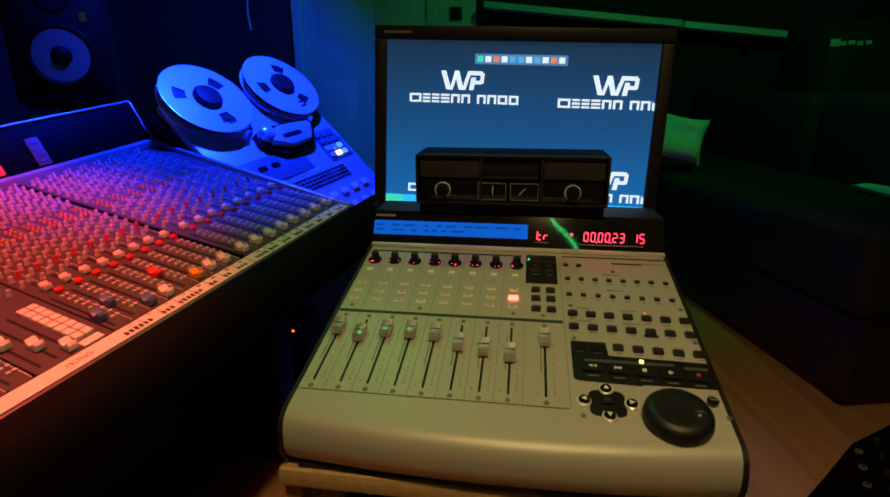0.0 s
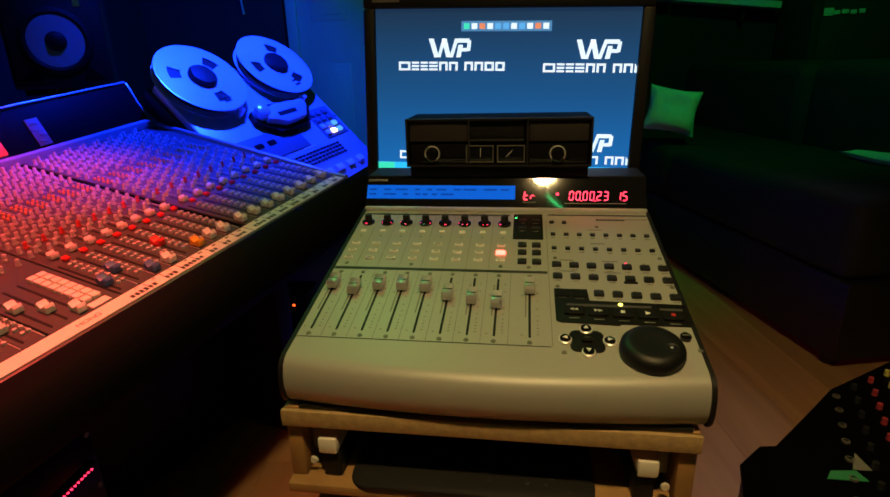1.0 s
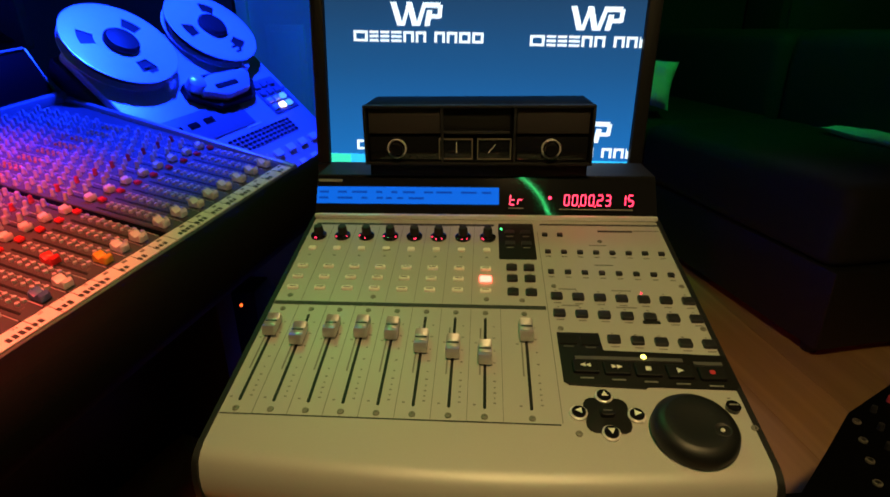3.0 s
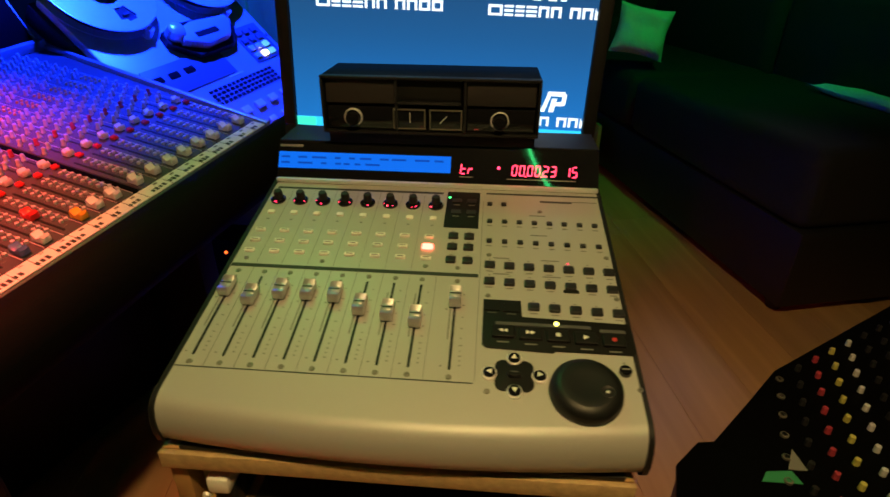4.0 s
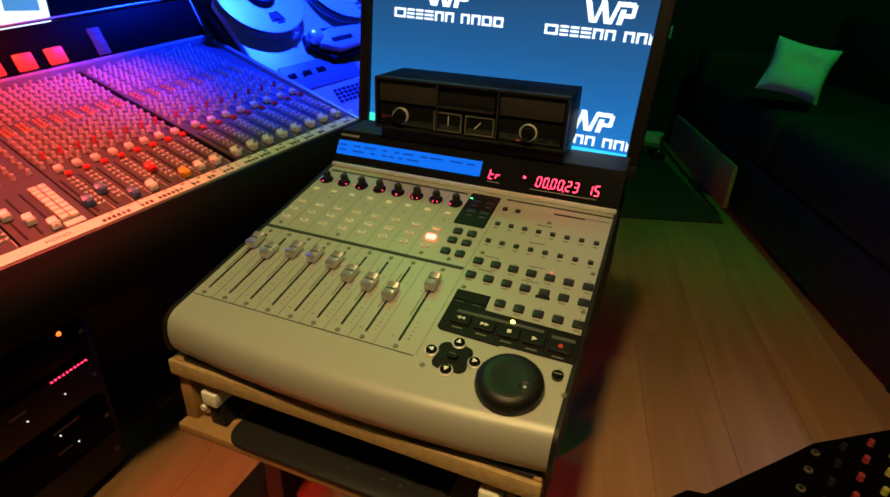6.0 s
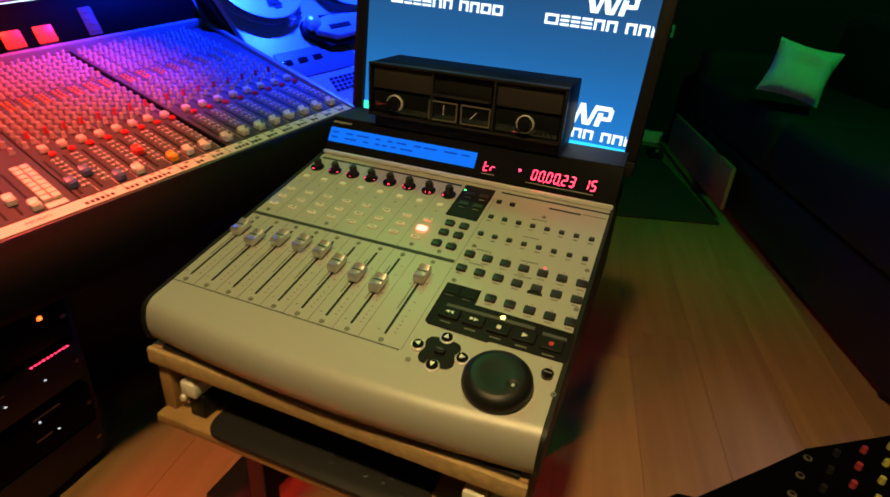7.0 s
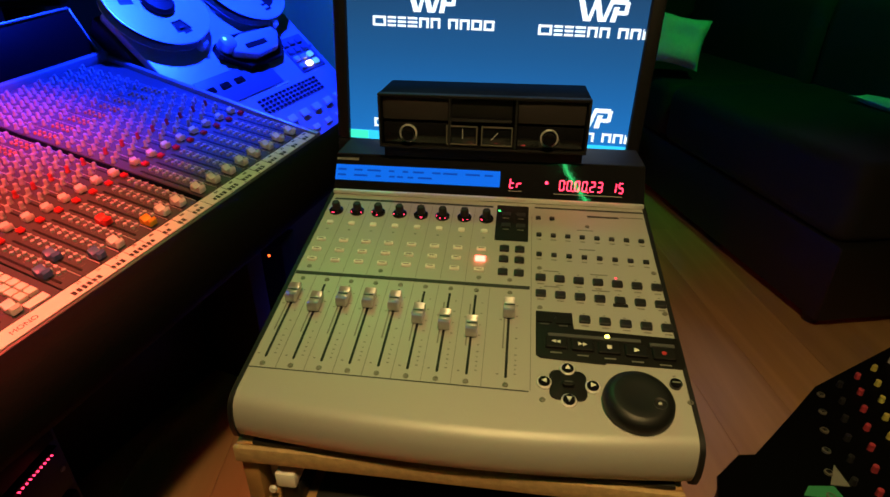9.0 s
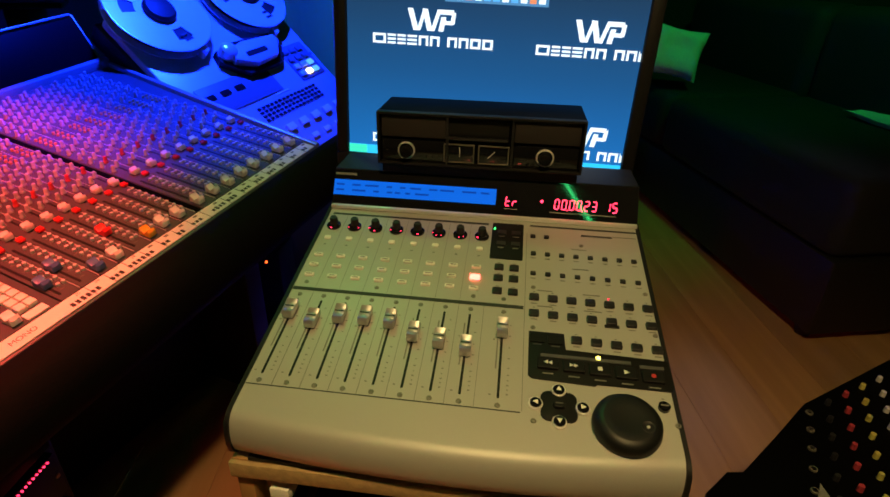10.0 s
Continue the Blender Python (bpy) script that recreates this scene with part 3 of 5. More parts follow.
def spread(x, v):
    """Panel layout: the rows above the faders and the right block are slightly wider spaced."""
    if x > 0.2465:
        f = min(1.0, (x - 0.2465) / 0.15)
        v -= 0.011 * f * max(0.0, min(1.0, (0.26 - v) / 0.26))
        x = 0.2465 + (x - 0.2465) * 1.045
    if v > 0.128:
        v = 0.128 + (v - 0.128) * 1.150
    return x, v


def pan(x, v, up=0.0):
    return PM @ Matrix.Translation((*spread(x, v), up))

surf = thing("control_surface", "silver motor-fader control surface with black display bridge", "control surface", at(0.2, 0.17, 0.553))
CX0, CX1 = -0.0165, 0.4230
TAN = math.tan(radians(12))


def body_profile(grow=0.0):
    pts = [(0.40, 0.556), (-0.030, 0.556), (-0.039, 0.5590), (-0.0455, 0.567), (-0.0485, 0.579), (-0.0482, 0.592), (-0.0450, 0.6040), (-0.0400, 0.6095), (-0.033, 0.62 - 0.033 * TAN)]
    pts += [(0.307, 0.62 + 0.307 * TAN), (0.41, 0.62 + 0.307 * TAN)]
    cy, cz = 0.17, 0.60
    return [(cy + (y - cy) * (1 + grow), cz + (z - cz) * (1 + grow * 2)) for y, z in pts]


def profile_solid(outline, x0, x1, bow=0.0, n=1):
    """Pushes a y, z outline along x; the front bows forward by bow in the middle."""
    b = bmesh.new()
    rings = []
    for i in range(n + 1):
        s = i / n
        k = bow * (1 - (2 * s - 1) ** 2)
        rings.append([b.verts.new((x0 + (x1 - x0) * s, y - (k if y < -0.029 else 0), z - (k * TAN if y < -0.03 and z > 0.602 else 0))) for y, z in outline])
    for a, c in zip(rings, rings[1:]):
        for j in range(len(a)):
            q = (j + 1) % len(a)
            b.faces.new((a[j], a[q], c[q], c[j]))
    b.faces.new(rings[0][::-1])
    b.faces.new(rings[-1])
    return b


part("shell", profile_solid(body_profile(), CX0 + 0.0035, CX1 - 0.0035, 0.013, 24), SILVER, surf, "silver painted metal shell")
for x in (CX0, CX1 - 0.0034):
    part("side_cheek", profile_solid(body_profile(0.012), x - 0.0008, x + 0.0038), BLACK, surf, "black side cheek")
part("base_gasket", box(((CX0 + CX1) / 2, 0.17, 0.5545), (CX1 - CX0 - 0.03, 0.43, 0.005), 0.001), RUBBER, surf)
# silver lip and display bridge
DH = 0.054
bridge = part("display_bridge", profile_solid([(0.306, 0.6845), (0.3065, 0.6865), (0.3065 + DH * 0.545, 0.6865 + DH * 0.838), (0.41, 0.6865 + DH * 0.838), (0.41, 0.6845)], CX0 + 0.001, CX1 - 0.001), BLACKGLOSS, surf, "gloss black display bridge", smooth=False)
part("lip", box(((CX0 + CX1) / 2, 0.303, 0.6875), (CX1 - CX0 - 0.004, 0.007, 0.006), 0.002), CHROME, surf, "bright silver lip")
# thin sheet added so the gloss top does not mirror the screen
part("bridge_cover", box(((CX0 + CX1) / 2, 0.373, 0.7326), (CX1 - CX0 - 0.003, 0.072, 0.0016)), RUBBER, surf, "matt black sheet added over the gloss top")
DM = pose(0, 0.3065, 0.6865, 56.95, 0, 0)


def on_display(name, x, y, w, h, mat, t=0.0012, slant=0.0, label="", up=0.0):
    return part(name, extrude([(x, y), (x + w, y), (x + w + slant, y + h), (x + slant, y + h)], t), mat, bridge, label, m=DM @ at(0, 0, up), smooth=False)


on_display("lcd", -0.0145, 0.0165, 0.2385, 0.0225, LCD, label="long lit blue text display")
cells = random.Random(3)
for row, y in ((0, 0.0305), (1, 0.0225)):
    x = -0.011
    while x < 0.21:
        w = cells.choice((0.008, 0.012, 0.016, 0.020))
        on_display("lcd_text", x, y, w, 0.0026, LCDTEXT, 0.0004, up=0.0012)
        x += w + cells.choice((0.004, 0.007, 0.012))
        if row and x > 0.12:
            break
on_display("maker_mark", -0.014, 0.046, 0.032, 0.0035, GREYPRINT, 0.0004)
on_display("print_line", 0.236, 0.0115, 0.019, 0.0012, GREYPRINT, 0.0004)
on_display("print_line", 0.300, 0.0105, 0.092, 0.0012, GREYPRINT, 0.0004)
SEG = {"0": "abcdef", "1": "bc", "2": "abged", "3": "abgcd", "5": "afgcd", "t": "fegd", "r": "eg"}


def digit(ch, x, y, w=0.0072, h=0.0135):
    t = 0.0014
    sl = 0.10
    for s in SEG[ch]:
        hor = {"a": h, "g": h / 2, "d": 0}
        if s in hor:
            yy = hor[s]
            on_display("display_segment", x + 0.0012 + sl * yy, y + yy - t / 2, w - 0.0024, t, REDLED, 0.0006, label="lit red segment")
        else:
            xx = 0 if s in "ef" else w - t
            yy = h / 2 + 0.0008 if s in "fb" else 0.0008
            hh = h / 2 - 0.0016
            on_display("display_segment", x + xx + sl * yy, y + yy, t, hh, REDLED, 0.0006, sl * hh, label="lit red segment")


for ch, x in (("t", 0.2370), ("r", 0.2470)):
    digit(ch, x, 0.0165)
for k, ch in enumerate("000023"):
    digit(ch, 0.3060 + k * 0.0101 + (k // 2) * 0.0006, 0.0165)
for k, ch in enumerate("15"):
    digit(ch, 0.3765 + k * 0.0095, 0.0165)
for x in (0.3242, 0.3448):
    on_display("display_segment", x, 0.0145, 0.0018, 0.0018, REDLED, 0.0006)
part("signal_light", lathe([(0, 0), (0.0022, 0), (0.002, 0.001), (0, 0.0015)], 12), REDLED, bridge, "red signal light", m=DM @ at(0.289, 0.026, 0))


def panel_block(name, x, v, w, h, t, mat, label="", r=0.0, parent=None, bevel=0.0, up=0.0):
    h = h * (1.150 if v > 0.14 and h > 0.02 else 1.0)
    o = round_rect(w, h, r, 3) if r else [(-w / 2, -h / 2), (w / 2, -h / 2), (w / 2, h / 2), (-w / 2, h / 2)]
    return part(name, extrude(o, t, None, None, bevel), mat, parent or surf, label, m=pan(x, v, up), smooth=False)


def shared(name, bm, mat, smooth=True):
    return mesh_of(name, bm, mat, smooth)


CH = 0.0297
CHX = [k * CH for k in range(8)]
MASTER = 0.2465
# printed lines and groove strips
panel_block("printed_line", 0.1285, -0.0055, 0.281, 0.0012, 0.0003, PRINT)
panel_block("groove_strip", 0.1285, 0.1365, 0.281, 0.0052, 0.0005, PRINT, "dark printed strip above the faders")
panel_block("groove_strip", 0.105, 0.2735, 0.225, 0.0035, 0.0005, PRINT)
panel_block("groove_strip", 0.345, 0.2765, 0.150, 0.0030, 0.0005, PRINT)
panel_block("groove_strip", 0.3592, 0.2640, 0.041, 0.0032, 0.0005, PRINT)
panel_block("printed_line", 0.395, 0.2655, 0.030, 0.0014, 0.0003, GREYPRINT)
for k in range(9):
    panel_block("printed_line", -0.0145 + k * CH, 0.065, 0.0005, 0.140, 0.0003, GREYPRINT)
panel_block("printed_line", 0.2695, 0.138, 0.0006, 0.285, 0.0003, GREYPRINT)
for k in range(1, 8):
    panel_block("printed_line", -0.0145 + k * CH, 0.205, 0.0004, 0.13, 0.0003, GREYPRINT)

slot_me = shared("fader_slot", extrude(round_rect(0.0027, 0.112, 0.0012, 2), 0.0004), BLACK, False)
# grey strip that paints the shade left of a fader slot
shade_me = shared("fader_shade", extrude([(-0.0007, -0.03), (0.0007, -0.03), (0.0007, 0.03), (-0.0007, 0.03)], 0.0003), GREYPRINT, False)
screw_me = shared("screw", lathe([(0, 0.0012), (0.0009, 0.0004), (0.0012, 0.0011), (0.0026, 0.0009), (0.003, 0), (0, 0)], 12), STEEL)
tick_me = shared("scale_tick", extrude([(-0.0012, -0.0006), (0.0012, -0.0006), (0.0012, 0.0006), (-0.0012, 0.0006)], 0.0003), GREYPRINT, False)


def cap_profile():
    # along v: a scooped grip with a raised ridge in the middle
    return [(-0.0125, 0.003), (-0.0125, 0.0095), (-0.0100, 0.0125), (-0.0035, 0.0100), (-0.0015, 0.0108), (0.0015, 0.0108), (0.0035, 0.0100), (0.0100, 0.0125), (0.0125, 0.0095), (0.0125, 0.003)]


b = bmesh.new()
rings = []
for x, sh in ((-0.0062, 0.92), (-0.0052, 1.0), (0.0052, 1.0), (0.0062, 0.92)):
    rings.append([b.verts.new((x, v * sh, 0.003 + (z - 0.003) * sh)) for v, z in cap_profile()])
for a, c in zip(rings, rings[1:]):
    for j in range(len(a)):
        q = (j + 1) % len(a)
        b.faces.new((a[j], a[q], c[q], c[j]))
b.faces.new(rings[0][::-1])
b.faces.new(rings[-1])
cap_me = shared("fader_cap", b, CAPSILVER)
line_me = shared("cap_line", box((0, 0, 0.0109), (0.0108, 0.0016, 0.0006)), PRINT, False)
stem_me = shared("fader_stem", box((0, 0, 0.0018), (0.0014, 0.006, 0.0036)), BLACK, False)
CAPV = (0.0975, 0.0860, 0.0967, 0.0975, 0.0960, 0.0800, 0.0740, 0.0675, 0.0985)
for k, x in enumerate(CHX + [MASTER]):
    hang("fader_slot", slot_me, surf, pan(x, 0.064, 0.0001))
    hang("fader_shade", shade_me, surf, pan(x - 0.0045, 0.075, 0.0001))
    hang("screw", screw_me, surf, pan(x, 0.0, 0))
    hang("screw", screw_me, surf, pan(x, 0.128, 0))
    for j, v in enumerate((0.014, 0.0195, 0.025, 0.031, 0.038, 0.047, 0.060, 0.075, 0.092, 0.108)):
        hang("scale_tick", tick_me, surf, pan(x + 0.0085, v, 0.0001) @ Matrix.Diagonal((1.0 - 0.35 * (j % 2), 1, 1, 1)))
    hang("scale_tick", tick_me, surf, pan(x - 0.0085, 0.012, 0.0001))
    hang("scale_tick", tick_me, surf, pan(x - 0.0085, 0.085, 0.0001))
    cp = hang("fader_cap", cap_me, surf, pan(x, CAPV[k], 0.0), "ribbed chrome fader cap")
    hang("cap_line", line_me, cp, pan(x, CAPV[k], 0.0))
    hang("fader_stem", stem_me, cp, pan(x, CAPV[k], 0.0))

# channel knobs and buttons
skirt_me = shared("knob_skirt", lathe([(0, 0), (0.0098, 0), (0.0098, 0.0022), (0.0085, 0.003), (0, 0.003)], 28), BLACKGLOSS)
vpot = lathe([(0, 0.003), (0.0058, 0.003), (0.0055, 0.011), (0.0046, 0.0132), (0, 0.0138)], 20)
vpot_me = shared("knob", vpot, RUBBER)
led_me = shared("knob_light", lathe([(0, 0), (0.0009, 0), (0.0007, 0.0006), (0, 0.0007)], 6), REDLED)
wbtn_me = shared("channel_button", extrude(round_rect(0.0118, 0.0052, 0.0012, 2), 0.0026, None, None, 0.0006), BUTTONWHITE)
sbtn_me = shared("select_button", extrude(round_rect(0.0085, 0.0062, 0.0015, 2), 0.0024, None, None, 0.0006), BUTTONWHITE)
lbl_me = shared("button_label", extrude([(-0.0038, -0.0007), (0.0038, -0.0007), (0.0038, 0.0007), (-0.0038, 0.0007)], 0.0003), GREYPRINT, False)
red_me = shared("lit_button", extrude(round_rect(0.0128, 0.0078, 0.0016, 2), 0.0030, None, None, 0.0007), REDLIT)
pick = random.Random(9)
for k, x in enumerate(CHX):
    hang("knob_skirt", skirt_me, surf, pan(x + 0.002, 0.2480, 0))
    kn = hang("knob", vpot_me, surf, pan(x + 0.002, 0.2505, 0), "black encoder knob")
    for j in range(2 + (k == 5)):
        a = radians(-90 + (pick.random() - 0.5) * 150)
        hang("knob_light", led_me, kn, pan(x + 0.002, 0.248) @ at(0.0082 * math.cos(a), 0.0082 * math.sin(a), 0.0028))
    hang("scale_tick", tick_me, surf, pan(x + 0.002, 0.2635, 0.0001))
    hang("select_button", sbtn_me, surf, pan(x + 0.001, 0.2245, 0))
    hang("button_label", lbl_me, surf, pan(x + 0.001, 0.2125, 0.0001) @ Matrix.Diagonal((0.4, 1.4, 1, 1)))
    for v in (0.1925, 0.1752, 0.1585):
        if k == 7 and v == 0.1752:
            hang("lit_button", red_me, surf, pan(x, v + 0.0008, 0), "red lit square button")
        else:
            bt = hang("channel_button", wbtn_me, surf, pan(x, v, 0))
            hang("button_label", lbl_me, bt, pan(x, v, 0.0026))
    if k in (0, 3, 7):
        hang("screw", screw_me, surf, pan(x + 0.001, 0.1470, 0))

# assignment block
panel_block("assign_plate", 0.2445, 0.2435, 0.0430, 0.0670, 0.0008, PANELBLACK, "black assignment button plate", 0.002)
hang("status_light", shared("status_light", lathe([(0, 0), (0.0016, 0), (0.0012, 0.0008), (0, 0.001)], 10), GREENLED), surf, pan(0.2265, 0.2650, 0.0008), "green status light")
for x in (0.2365, 0.2555):
    for v in (0.2300, 0.2510):
        panel_block("button_label", x, v, 0.008, 0.0013, 0.0003, GREYPRINT, up=0.0009)
        panel_block("assign_button", x, v + 0.007, 0.012, 0.008, 0.0018, BUTTONDARK, r=0.0012, up=0.0008)
dbtn_me = shared("dark_button", extrude(round_rect(0.0120, 0.0098, 0.0016, 2), 0.0036, None, None, 0.0010), BUTTONDARK)
tiny_me = shared("small_button", extrude(round_rect(0.0068, 0.0062, 0.0012, 2), 0.0026, None, None, 0.0007), BUTTONDARK)
for v in (0.1950, 0.1774, 0.1571):
    for x in (0.2366, 0.2553):
        bt = hang("dark_button", dbtn_me, surf, pan(x, v, 0))
        hang("button_label", lbl_me, bt, pan(x, v + 0.0082, 0.0001) @ Matrix.Diagonal((0.6, 1, 1, 1)))
for x, v in ((0.2455, 0.1465), (0.2787, 0.1690), (0.4065, 0.1750), (0.2790, 0.1094), (0.4080, 0.1180), (0.2805, -0.0105), (0.4115, 0.0090), (0.3385, 0.2450)):
    hang("screw", screw_me, surf, pan(x, v, 0))
for x in (0.2775, 0.2948):
    hang("small_button", tiny_me, surf, pan(x, 0.2553, 0))
for j, v in ((0, 0.2240), (1, 0.1905)):
    for k in range(8):
        x = 0.2782 + k * 0.0175
        bt = hang("small_button", tiny_me, surf, pan(x, v, 0))
        hang("button_label", lbl_me, bt, pan(x, v - 0.0072, 0.0001) @ Matrix.Diagonal((0.8, 1, 1, 1)))
    panel_block("button_label", 0.335, v + 0.0135, 0.020, 0.0016, 0.0003, GREYPRINT)
for j, v in ((0, 0.1535), (1, 0.1305)):
    for k in range(7):
        x = 0.2798 + k * 0.02095
        bt = hang("dark_button", dbtn_me, surf, pan(x, v, 0))
        hang("button_label", lbl_me, bt, pan(x, v - 0.0082, 0.0001))
        hang("scale_tick", tick_me, surf, pan(x, v + 0.0092, 0.0001))
    panel_block("button_label", 0.292, v + 0.0118, 0.018, 0.0016, 0.0003, GREYPRINT)
    panel_block("button_label", 0.345, v + 0.0122, 0.020, 0.0016, 0.0003, GREYPRINT)
hang("knob_light", led_me, surf, pan(0.3636, 0.1630, 0) @ Matrix.Diagonal((1.4, 1.4, 1.4, 1)), "red light")
panel_block("button_frame", 0.3636, 0.1242, 0.0165, 0.0045, 0.0008, BLACK, r=0.001)
for k in range(5):
    x = 0.3245 + k * 0.0205
    bt = hang("dark_button", dbtn_me, surf, pan(x, 0.0970, 0))
    hang("button_label", lbl_me, bt, pan(x, 0.0888, 0.0001))
    hang("scale_tick", tick_me, surf, pan(x, 0.1062, 0.0001))

# transport block
T = [(0.2745, 0.1030), (0.3120, 0.1045), (0.3125, 0.0815), (0.4140, 0.0835), (0.4155, 0.0500), (0.4120, 0.0455), (0.3420, 0.0425), (0.3400, 0.0400), (0.2790, 0.0385), (0.2745, 0.0420)]
plate = part("transport_plate", extrude([spread(*q) for q in T], 0.0014, None, None, 0.0005), PANELBLACK, surf, "black transport plate", m=PM)
for x in (0.2835, 0.3025):
    panel_block("transport_button", x, 0.0930, 0.0165, 0.012, 0.0012, PANELBLACK, r=0.001, parent=plate, up=0.0014)
    panel_block("button_label", x, 0.0845, 0.0095, 0.0014, 0.0003, BADGE, parent=plate, up=0.0015)
panel_block("light_bar", 0.332, 0.0722, 0.094, 0.0040, 0.0012, BADGE, "grey light bar", parent=plate, up=0.0014)
panel_block("light_bar", 0.397, 0.0722, 0.024, 0.0040, 0.0012, BADGE, parent=plate, up=0.0014)
part("stop_light", lathe([(0, 0), (0.0026, 0), (0.0022, 0.0012), (0, 0.0016)], 12), YELLOWLED, plate, "yellow-green light", m=pan(0.3449, 0.0752, 0.0024))
for k in range(5):
    x = 0.2942 + k * 0.0256
    bt = panel_block("transport_button", x, 0.0595 + 0.0003 * k, 0.0225, 0.0150, 0.0030, PANELBLACK, "black transport button", r=0.0018, parent=plate, up=0.0014, bevel=0.0010)
    panel_block("button_label", x, 0.0472 + 0.0003 * k, 0.0115, 0.0015, 0.0003, GREYPRINT, parent=plate, up=0.0015)


def sign(shape, x, v, mat, s=0.0032):
    return part("button_sign", extrude([(a * s, c * s) for a, c in shape], 0.0004), mat, plate, m=pan(x, v, 0.0045), smooth=False)


TRI = [(-0.8, -0.9), (0.9, 0), (-0.8, 0.9)]
LTRI = [(-p, q) for p, q in TRI][::-1]
SQ = [(-0.8, -0.8), (0.8, -0.8), (0.8, 0.8), (-0.8, 0.8)]
DIA = [(0.8 * math.cos(k), 0.8 * math.sin(k)) for k in (0, 0.785, 1.57, 2.356, 3.14, 3.927, 4.71, 5.5)]
for dx in (-0.0022, 0.0022):
    sign(LTRI, 0.2942 + dx, 0.0595, WHITEBLOCK, 0.0026)
    sign(TRI, 0.3198 + dx, 0.0598, WHITEBLOCK, 0.0026)
sign(SQ, 0.3454, 0.0601, WHITEBLOCK, 0.0028)
sign(TRI, 0.3710, 0.0604, WHITEBLOCK)
sign(DIA, 0.3966, 0.0607, KNOBRED)

# cursor pad
cross = []
for k in range(32):
    a = 6.283185 * k / 32
    r = 0.0185 - 0.0028 * math.cos(4 * a)
    cross.append((r * math.cos(a) * 1.04, r * math.sin(a)))
padp = part("cursor_plate", extrude(cross, 0.0016, None, None, 0.0005), PANELBLACK, surf, "black cursor pad", m=pan(0.3040, 0.0095, 0))
ring_me = shared("button_ring", lathe([(0.0058, 0), (0.0072, 0.0006), (0.0072, 0.0024), (0.0060, 0.0032), (0.0054, 0.0024)], 24), CHROME)
rb_me = shared("round_button", lathe([(0, 0), (0.0058, 0), (0.0058, 0.0040), (0.0046, 0.0052), (0, 0.0052)], 20), BLACKGLOSS)
for ang, x, v in ((90, 0.3042, 0.0278), (180, 0.2822, 0.0085), (0, 0.3262, 0.0110), (270, 0.3040, -0.0085)):
    bt = hang("round_button", rb_me, surf, pan(x, v, 0), "round cursor button with a pale arrow")
    hang("button_ring", ring_me, bt, pan(x, v, 0))
    part("arrow", extrude([(-0.0022, -0.0028), (0.0032, 0), (-0.0022, 0.0028)], 0.0003), WHITEBLOCK, bt, m=pan(x, v, 0.0052) @ Matrix.Rotation(radians(ang), 4, "Z"), smooth=False)
panel_block("zoom_button", 0.3040, 0.0100, 0.0120, 0.0078, 0.0040, PANELBLACK, r=0.003, parent=padp, up=0.0016, bevel=0.001)
panel_block("button_label", 0.3040, 0.0105, 0.0070, 0.0014, 0.0003, BADGE, parent=padp, up=0.0057)
bt = hang("round_button", rb_me, surf, pan(0.4015, 0.0268, 0))
panel_block("button_label", 0.4015, 0.0268, 0.0075, 0.0014, 0.0003, GREYPRINT, parent=bt, up=0.0053)
hang("scale_tick", tick_me, surf, pan(0.4022, 0.0372, 0.0001))

# jog wheel with its finger dimple
jog = part("jog_wheel", lathe([(0, 0.0006), (0.0335, 0.0006), (0.0345, 0.004), (0.0335, 0.0105), (0.0300, 0.0150), (0.0255, 0.0165), (0.0245, 0.0168), (0.0150, 0.0158), (0, 0.0150)], 64), JOGBLACK, surf, "large glossy black jog wheel", m=pan(0.3640, -0.0015, 0) @ Matrix.Diagonal((0.945, 0.945, 1, 1)))
part("finger_dimple", lathe([(0.0062, 0.0), (0.0066, 0.0007), (0.0060, 0.0009), (0.0050, 0.0002), (0.0030, -0.0006), (0, -0.0008)], 24), RUBBER, jog, m=pan(0.3640 + 0.0155, -0.0015 - 0.006, 0.0163))
# chrome bead put in the dimple as a modelled highlight
part("dimple_glint", lathe([(0, 0), (0.0018, 0), (0.0012, 0.0010), (0, 0.0012)], 12), CHROME, jog, m=pan(0.3640 + 0.0155, -0.0015 - 0.006, 0.0160))

# ---- monitor controller box on the display bridge ----
BX0, BX1, BZ = 0.053, 0.338, 0.7504
BY0, BY1 = 0.322, 0.416
ctl = thing("monitor_controller", "dark brown-black audio box with two knobs and twin meters", "audio device", at(0.2, 0.35, BZ))
bw, bh = BX1 - BX0, 0.074
part("case", box(((BX0 + BX1) / 2, (BY0 + BY1) / 2 + 0.004, BZ + bh / 2), (bw, BY1 - BY0 - 0.008, bh), 0.002), METERBLACK, ctl, "matt black case")
part("base", box(((BX0 + BX1) / 2, (BY0 + BY1) / 2 + 0.006, (0.7336 + BZ) / 2), (bw - 0.006, BY1 - BY0 - 0.014, BZ - 0.7336), 0.001), PANELBLACK, ctl, "black base plinth")
t = 0.0035
for c, s in ((((BX0 + BX1) / 2, BY0 + 0.004, BZ + bh - t / 2), (bw, 0.012, t)), (((BX0 + BX1) / 2, BY0 + 0.004, BZ + t / 2), (bw, 0.012, t)), ((BX0 + t / 2, BY0 + 0.004, BZ + bh / 2), (t, 0.012, bh - 2 * t)), ((BX1 - t / 2, BY0 + 0.004, BZ + bh / 2), (t, 0.012, bh - 2 * t))):
    part("front_frame", box(c, s, 0.0008), BLACK, ctl)
